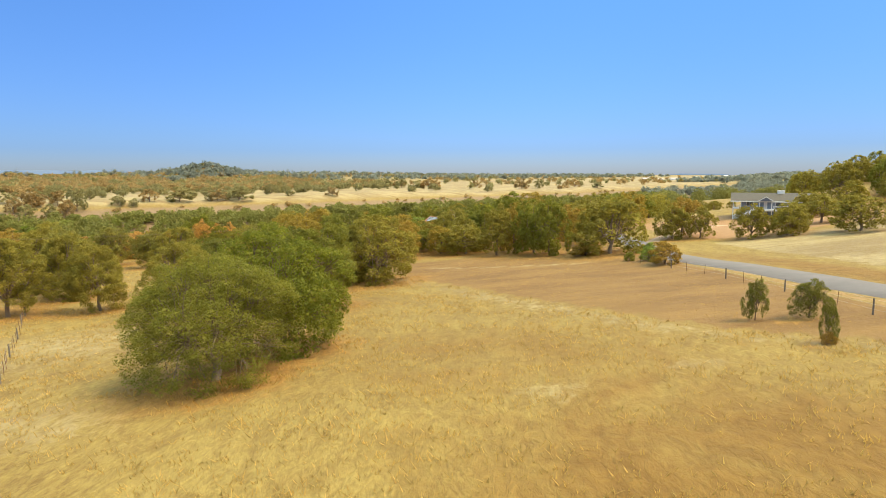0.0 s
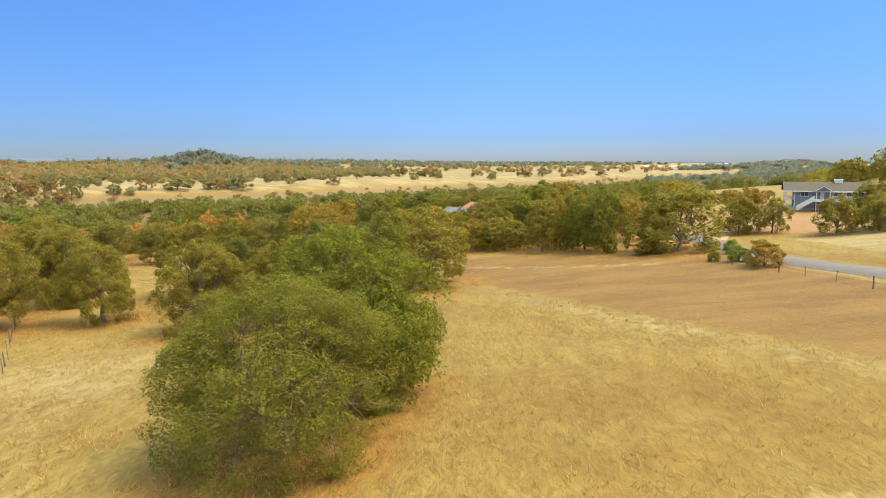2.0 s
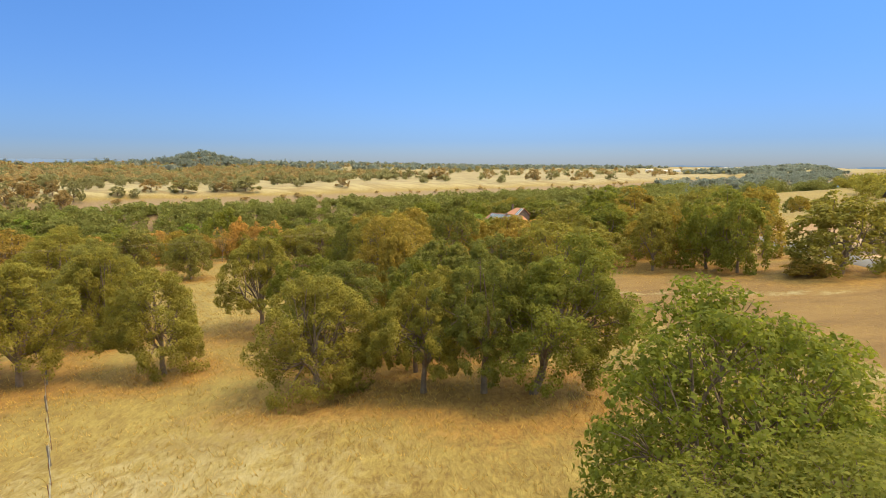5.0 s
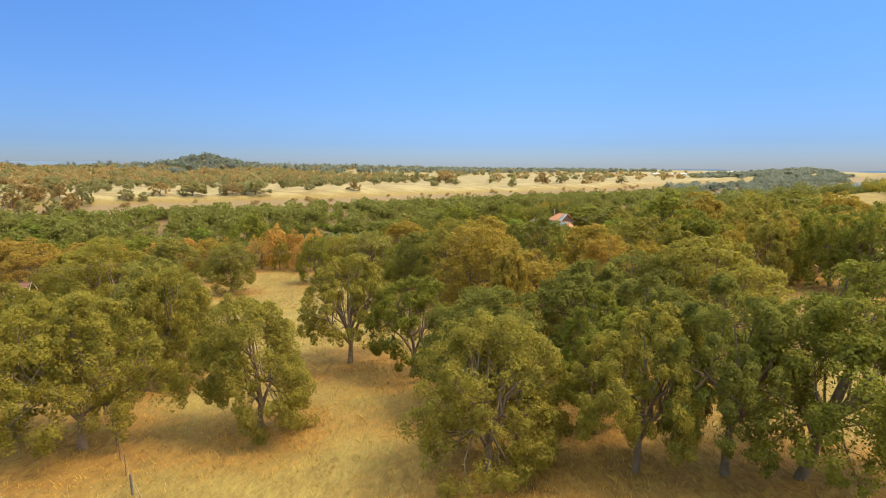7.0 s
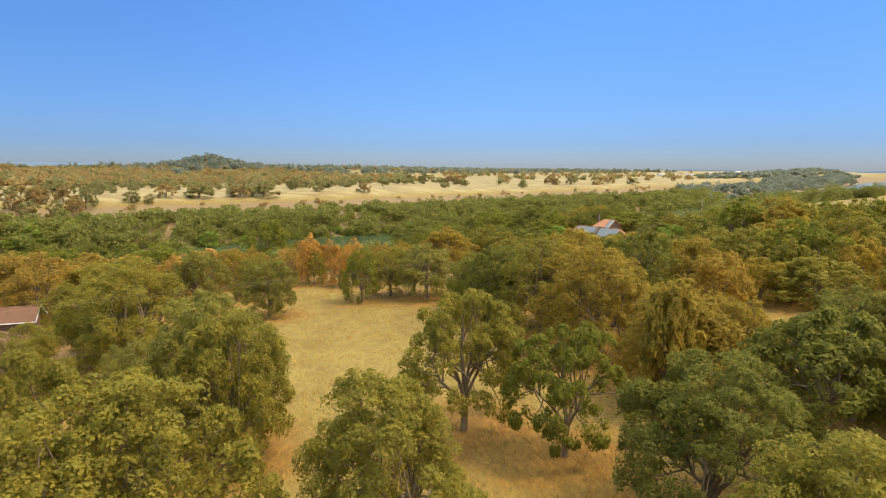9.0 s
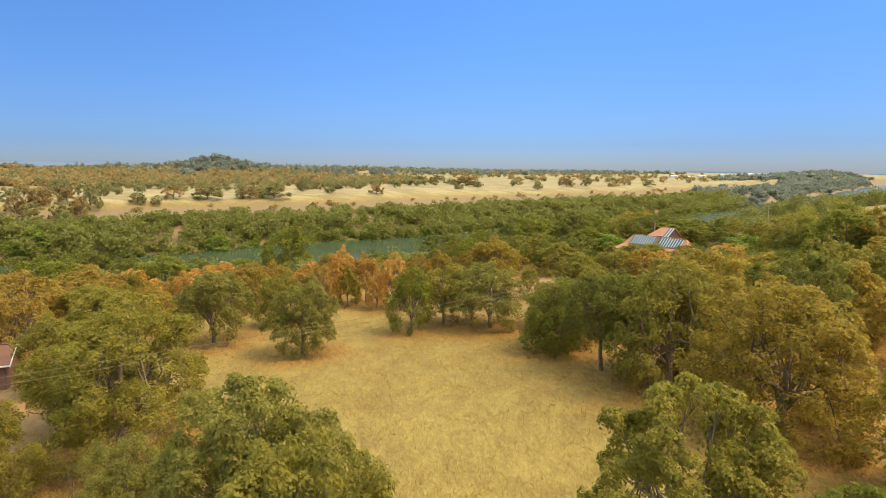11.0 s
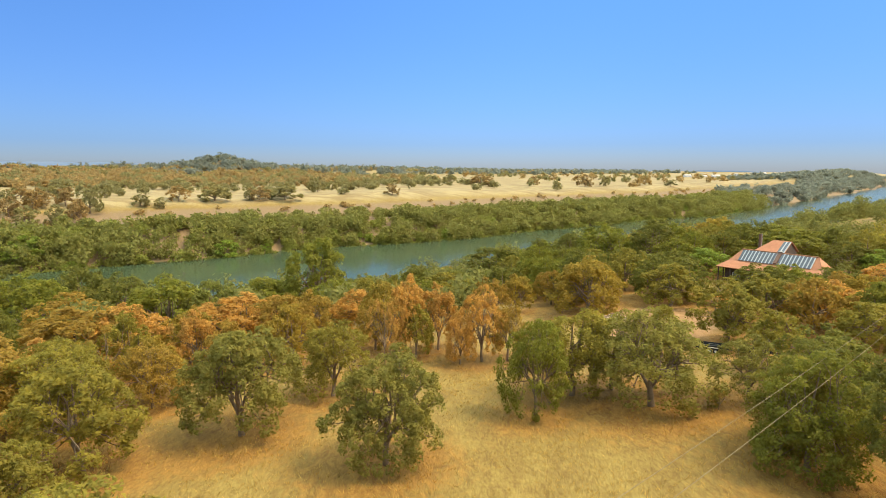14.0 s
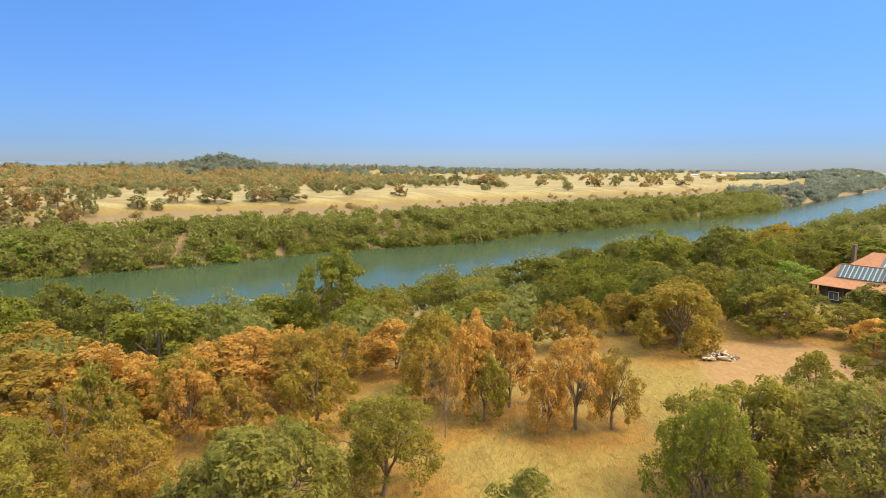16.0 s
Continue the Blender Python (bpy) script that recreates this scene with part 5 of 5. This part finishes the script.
# ---- small pale houses far across the river ----
def far_house(x, y, turn, long, label):
    whole = thing("far_house", Matrix.Translation((x, y, float(height(x, y)))) @ Matrix.Rotation(radians(turn), 4, "Z"), label, "house", "houses across the river")
    part("wall", boxed(-long / 2, long / 2, -5, 5, -2, 4.5), WHITE, whole, "white wall")
    for s in (-1, 1):
        slope = [(-long / 2 - 0.6, s * 5.8, 4.2), (long / 2 + 0.6, s * 5.8, 4.2), (long / 2 + 0.6, 0, 7.4), (-long / 2 - 0.6, 0, 7.4)]
        part("roof", slab(slope if s < 0 else slope[::-1], 0.3), STONE, whole, "pale grey roof")
    for x0 in (-long / 2 + 0.1, long / 2 - 0.4):
        part("gable", slab([(x0, -4.8, 4.4), (x0, 4.8, 4.4), (x0, 0, 7.1)], -0.3), WHITE, whole)
    for k in range(int(long / 4)):
        window(whole, -long / 2 + 2 + k * 4, -5.02, 1.2, 1.6, 1.5)


for x, y, turn, long in ((622, 1900, 10, 22), (650, 1850, -20, 16), (747, 2000, 5, 24), (934, 2280, -10, 22), (1096, 2400, 15, 20)):
    far_house(x, y, turn, long, "pale house on the far open slope")
far_house(-665, 1560, 20, 13, "white house among trees on the far knoll")
far_house(-600, 1490, -15, 11, "white house below the far knoll")


# ---- brown cabins by the fence ----
def cabin(x, y, turn, long, deep, eave, ridge, trim, label):
    """A low gabled cabin; its own x runs along the ridge from the near gable, y to either side."""
    z = float(height(x, y)) - 0.1
    whole = thing("cabin", Matrix.Translation((x, y, z)) @ Matrix.Rotation(turn, 4, "Z"), label, "cabin", "brown cabins")
    half = deep / 2
    for s in (-1, 1):
        part("wall", boxed(0.3, long - 0.3, min(s * (half - 0.15), s * half), max(s * (half - 0.15), s * half), -1.2, eave), CABIN, whole, "reddish brown board wall")
        slope = [(-0.3, s * (half + 0.5), eave - 0.1), (long + 0.3, s * (half + 0.5), eave - 0.1), (long + 0.3, 0, ridge), (-0.3, 0, ridge)]
        part("roof", slab(slope if s < 0 else slope[::-1], 0.12), CABIN_ROOF, whole, "reddish brown metal roof")
        part("gutter", boxed(-0.3, long + 0.3, s * (half + 0.56) - 0.06, s * (half + 0.56) + 0.06, eave - 0.22, eave - 0.07), trim, whole)
        for x0 in (-0.36, long + 0.3):
            part("bargeboard", slab([(x0, s * (half + 0.5), eave - 0.32), (x0, 0, ridge - 0.2), (x0, 0, ridge + 0.02), (x0, s * (half + 0.5), eave - 0.08)], 0.06), trim, whole)
        for k in range(1, int(long / 0.9)):
            seam = [(k * 0.9, s * (half + 0.5), eave - 0.1), (k * 0.9 + 0.05, s * (half + 0.5), eave - 0.1), (k * 0.9 + 0.05, 0, ridge), (k * 0.9, 0, ridge)]
            part("seam", slab(seam if s < 0 else seam[::-1], -0.04), CABIN_ROOF, whole)
    for x0 in (0.3, long - 0.45):
        part("gable_wall", slab([(x0, -half + 0.15, -1.2), (x0, half - 0.15, -1.2), (x0, half - 0.15, eave), (x0, 0, ridge - 0.15), (x0, -half + 0.15, eave)], -0.15), CABIN, whole, "reddish brown board gable")
    part("ridge_cap", boxed(-0.3, long + 0.3, -0.12, 0.12, ridge - 0.03, ridge + 0.07, 0.02), CABIN_ROOF, whole)
    window(whole, long * 0.3, -half - 0.02, 1.0, 1.2, 1.0)


CABIN = plain("brown_boards", (0.16, 0.085, 0.055), 0.85, vary=0.25, scale=2.0)
CABIN_ROOF = plain("brown_metal_roof", (0.125, 0.060, 0.037), 0.85, 0.0, vary=0.15, scale=0.8)
cabin(-100.5, 128.0, math.atan2(10.1, -6.3), 10.0, 5.6, 2.4, 3.6, CABIN, "low reddish brown cabin on bare soil")
cabin(-109.2, 150.0, math.atan2(-0.35, -1.0), 8.0, 5.0, 3.2, 4.9, WHITE, "reddish brown cabin with white gable trim under oaks")


# ---- yard things ----
def trailer(x, y, turn, label):
    z = float(height(x, y))
    whole = thing("flatbed_trailer", Matrix.Translation((x, y, z)) @ Matrix.Rotation(radians(turn), 4, "Z"), label, "trailer", "trailers in the yard")
    part("bed", boxed(-2.0, 2.0, -0.95, 0.95, 0.55, 0.68, 0.02), BLACK, whole)
    for y0 in (-0.95, 0.95):
        part("side_rail", boxed(-2.0, 2.0, y0 - 0.03, y0 + 0.03, 0.68, 1.05), BLACK, whole)
        part("fender", boxed(-0.55, 0.75, y0 * 1.1 - 0.14, y0 * 1.1 + 0.14, 0.78, 0.84, 0.02), CONCRETE, whole, "bare metal fender")
        for dx in (-0.35, 0.45):
            bm = bmesh.new()
            bmesh.ops.create_cone(bm, cap_ends=True, segments=16, radius1=0.34, radius2=0.34, depth=0.2, matrix=Matrix.Translation((dx, y0 * 1.1, 0.34)) @ Matrix.Rotation(radians(90), 4, "X"))
            wheel = part("wheel", bm, RUBBER, whole)
            bm = bmesh.new()
            bmesh.ops.create_cone(bm, cap_ends=True, segments=12, radius1=0.18, radius2=0.18, depth=0.23, matrix=Matrix.Translation((dx, y0 * 1.1, 0.34)) @ Matrix.Rotation(radians(90), 4, "X"))
            part("rim", bm, WHITE, wheel, "white rim")
    part("drawbar", rod([(2.0, -0.7, 0.6), (3.3, 0, 0.5), (2.0, 0.7, 0.6)], [0.05, 0.05, 0.05], 6), BLACK, whole)


trailer(-37.2, 190.5, -25, "black flatbed trailer parked in dry grass")
trailer(-33.0, 187.6, -10, "black trailer with a pale fender under oaks")

pile = thing("wood_pile", Matrix.Translation((-44.4, 211.8, float(height(-44.4, 211.8)))), "heap of cut logs and pale stones on bare soil", "wood pile")
heap = random.Random(3)
for i in range(70):
    a, d = heap.uniform(0, 6.28), heap.random() ** 0.6
    x, y, z = 2.2 * d * math.cos(a), 1.4 * d * math.sin(a), 0.12 + 1.05 * (1 - d) * heap.random()
    if i % 3:
        r, l, t = heap.uniform(0.08, 0.19), heap.uniform(0.35, 0.9), heap.uniform(0, 3.14)
        bm = rod([(x - l * math.cos(t), y - l * math.sin(t), z), (x + l * math.cos(t), y + l * math.sin(t), z + heap.uniform(-0.1, 0.2))], [r, r * 0.9], 8)
        part("log", bm, LOG if heap.random() < 0.4 else BARK, pile)
    else:
        bm = bmesh.new()
        bmesh.ops.create_icosphere(bm, subdivisions=1, radius=heap.uniform(0.12, 0.24), matrix=Matrix.Translation((x, y, z)))
        for v in bm.verts:
            v.co += Vector([heap.uniform(-0.04, 0.04) for _ in range(3)])
        part("stone", bm, STONE, pile)


def shrub(x, y, tall, wide, tone, label):
    """A low round bush: a few stems and close-set leaves down to the ground."""
    trunk_mesh, crown_mesh = BUSH
    bush = thing("bush", Matrix.LocRotScale((x, y, float(height(x, y)) - 0.05), Euler((0, 0, x)), (wide / 5, wide / 5, tall / 10)), label, "bush", "bushes by the road")
    for name, me in (("stems", trunk_mesh), ("foliage", crown_mesh)):
        ob = new(name, me)
        ob.parent = bush
        if name == "foliage":
            ob.material_slots[0].link = "OBJECT"
            ob.material_slots[0].material = LEAVES[tone]


BUSH = oak_meshes(77, "bush", 9000, 0.19, 34, 5)
shrub(34.0, 93.3, 3.6, 2.6, "brown", "rusty brown bush beside the road fence")
shrub(33.6, 99.3, 2.3, 1.7, "bright", "bright green bush beside the road fence")
shrub(31.0, 101.5, 1.5, 1.0, "green", "small green bush at the field corner")
shrub(27.5, 118.0, 2.6, 3.4, "brown", "low browning bush under the roadside oak")
shrub(36.5, 108.0, 2.4, 1.2, "bright", "young bright green sapling by the road")
shrub(25.5, 39.6, 0.9, 0.5, "brown", "low dry bush at the foot of a sapling")


# ---- grass ----
def tufts(name, label, count, x0, x1, y0, y1, mat, tall, keep, seed):
    """Standing dry stalks, too many to count, in one mesh."""
    local = np.random.default_rng(seed)
    x, y = local.uniform(x0, x1, count), local.uniform(y0, y1, count)
    clump = np.sin(x / 3.1 + 2 * np.sin(y / 4.7)) * np.sin(y / 2.6 + x / 7.9)
    ok = keep(x, y) & (local.random(count) < 0.45 + 0.5 * clump)
    x, y = x[ok], y[ok]
    blades = 3
    x, y = np.repeat(x, blades) + local.normal(size=len(x) * blades) * 0.16, np.repeat(y, blades) + local.normal(size=len(y) * blades) * 0.16
    root = np.stack([x, y, height(x, y) - 0.03], 1)
    bend = local.normal(size=(len(x), 2)) * 0.6
    turn = local.uniform(0, 6.28, len(x))
    long = local.uniform(*tall, len(x))
    side = np.stack([np.cos(turn), np.sin(turn), 0 * turn], 1) * (0.028 + 0.02 * local.random(len(x)))[:, None]
    tip = root + np.stack([bend[:, 0] * long - 0.12 * long, bend[:, 1] * long, long], 1)
    me = mesh_of(name, np.stack([root - side, root + side, tip], 1).reshape(-1, 3), np.arange(3 * len(x)).reshape(-1, 3))
    me.materials.append(mat)
    tagged(new(name, me), label, "grass", kind="stuff")


def open_meadow(x, y):
    return (x < field_edge(y) - 0.5) & (np.hypot(x + 36, y - 212) > 15)


def under_trees(x, y):
    ok = np.zeros(len(x), bool)
    for a, b, r in planted:
        ok |= np.hypot(x - a, y - b) < r * 1.25
    return ok & (np.hypot(x + 36, y - 212) > 14)


tufts("dry_grass", "tall straw-coloured dry grass of the meadow", 120000, -115, 34, 18, 215, STRAW, (0.14, 0.36), open_meadow, 1)
tufts("rusty_grass", "taller rusty dry grass round the oaks", 40000, -125, 10, 30, 220, RUSTY, (0.16, 0.40), under_trees, 2)
tufts("field_stubble", "short brown stubble of the mown field", 9000, -5, 34, 36, 128, STRAW, (0.05, 0.12), lambda x, y: x > field_edge(y), 3)

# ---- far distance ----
# distance haze is put into these hills as blue colour and faint emission
haze, haze_tree, haze_bsdf = material("haze_glow_hills", 1.0)
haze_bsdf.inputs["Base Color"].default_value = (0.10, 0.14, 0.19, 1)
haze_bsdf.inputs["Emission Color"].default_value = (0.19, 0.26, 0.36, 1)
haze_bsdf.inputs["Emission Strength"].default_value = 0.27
ring, faces = [], []
for i in range(181):
    a = radians(-75 + 150 * i / 180)
    rise = 12 + 48 * math.exp(-(((a + 0.62) / 0.3) ** 2)) + 6 * math.sin(a * 19) + 4 * math.sin(a * 47 + 1) + 2.5 * math.sin(a * 101)
    ring += [(4300 * math.sin(a), 300 + 4300 * math.cos(a), -60), (4300 * math.sin(a), 300 + 4300 * math.cos(a), rise)]
faces = [(2 * i, 2 * i + 2, 2 * i + 3, 2 * i + 1) for i in range(180)]
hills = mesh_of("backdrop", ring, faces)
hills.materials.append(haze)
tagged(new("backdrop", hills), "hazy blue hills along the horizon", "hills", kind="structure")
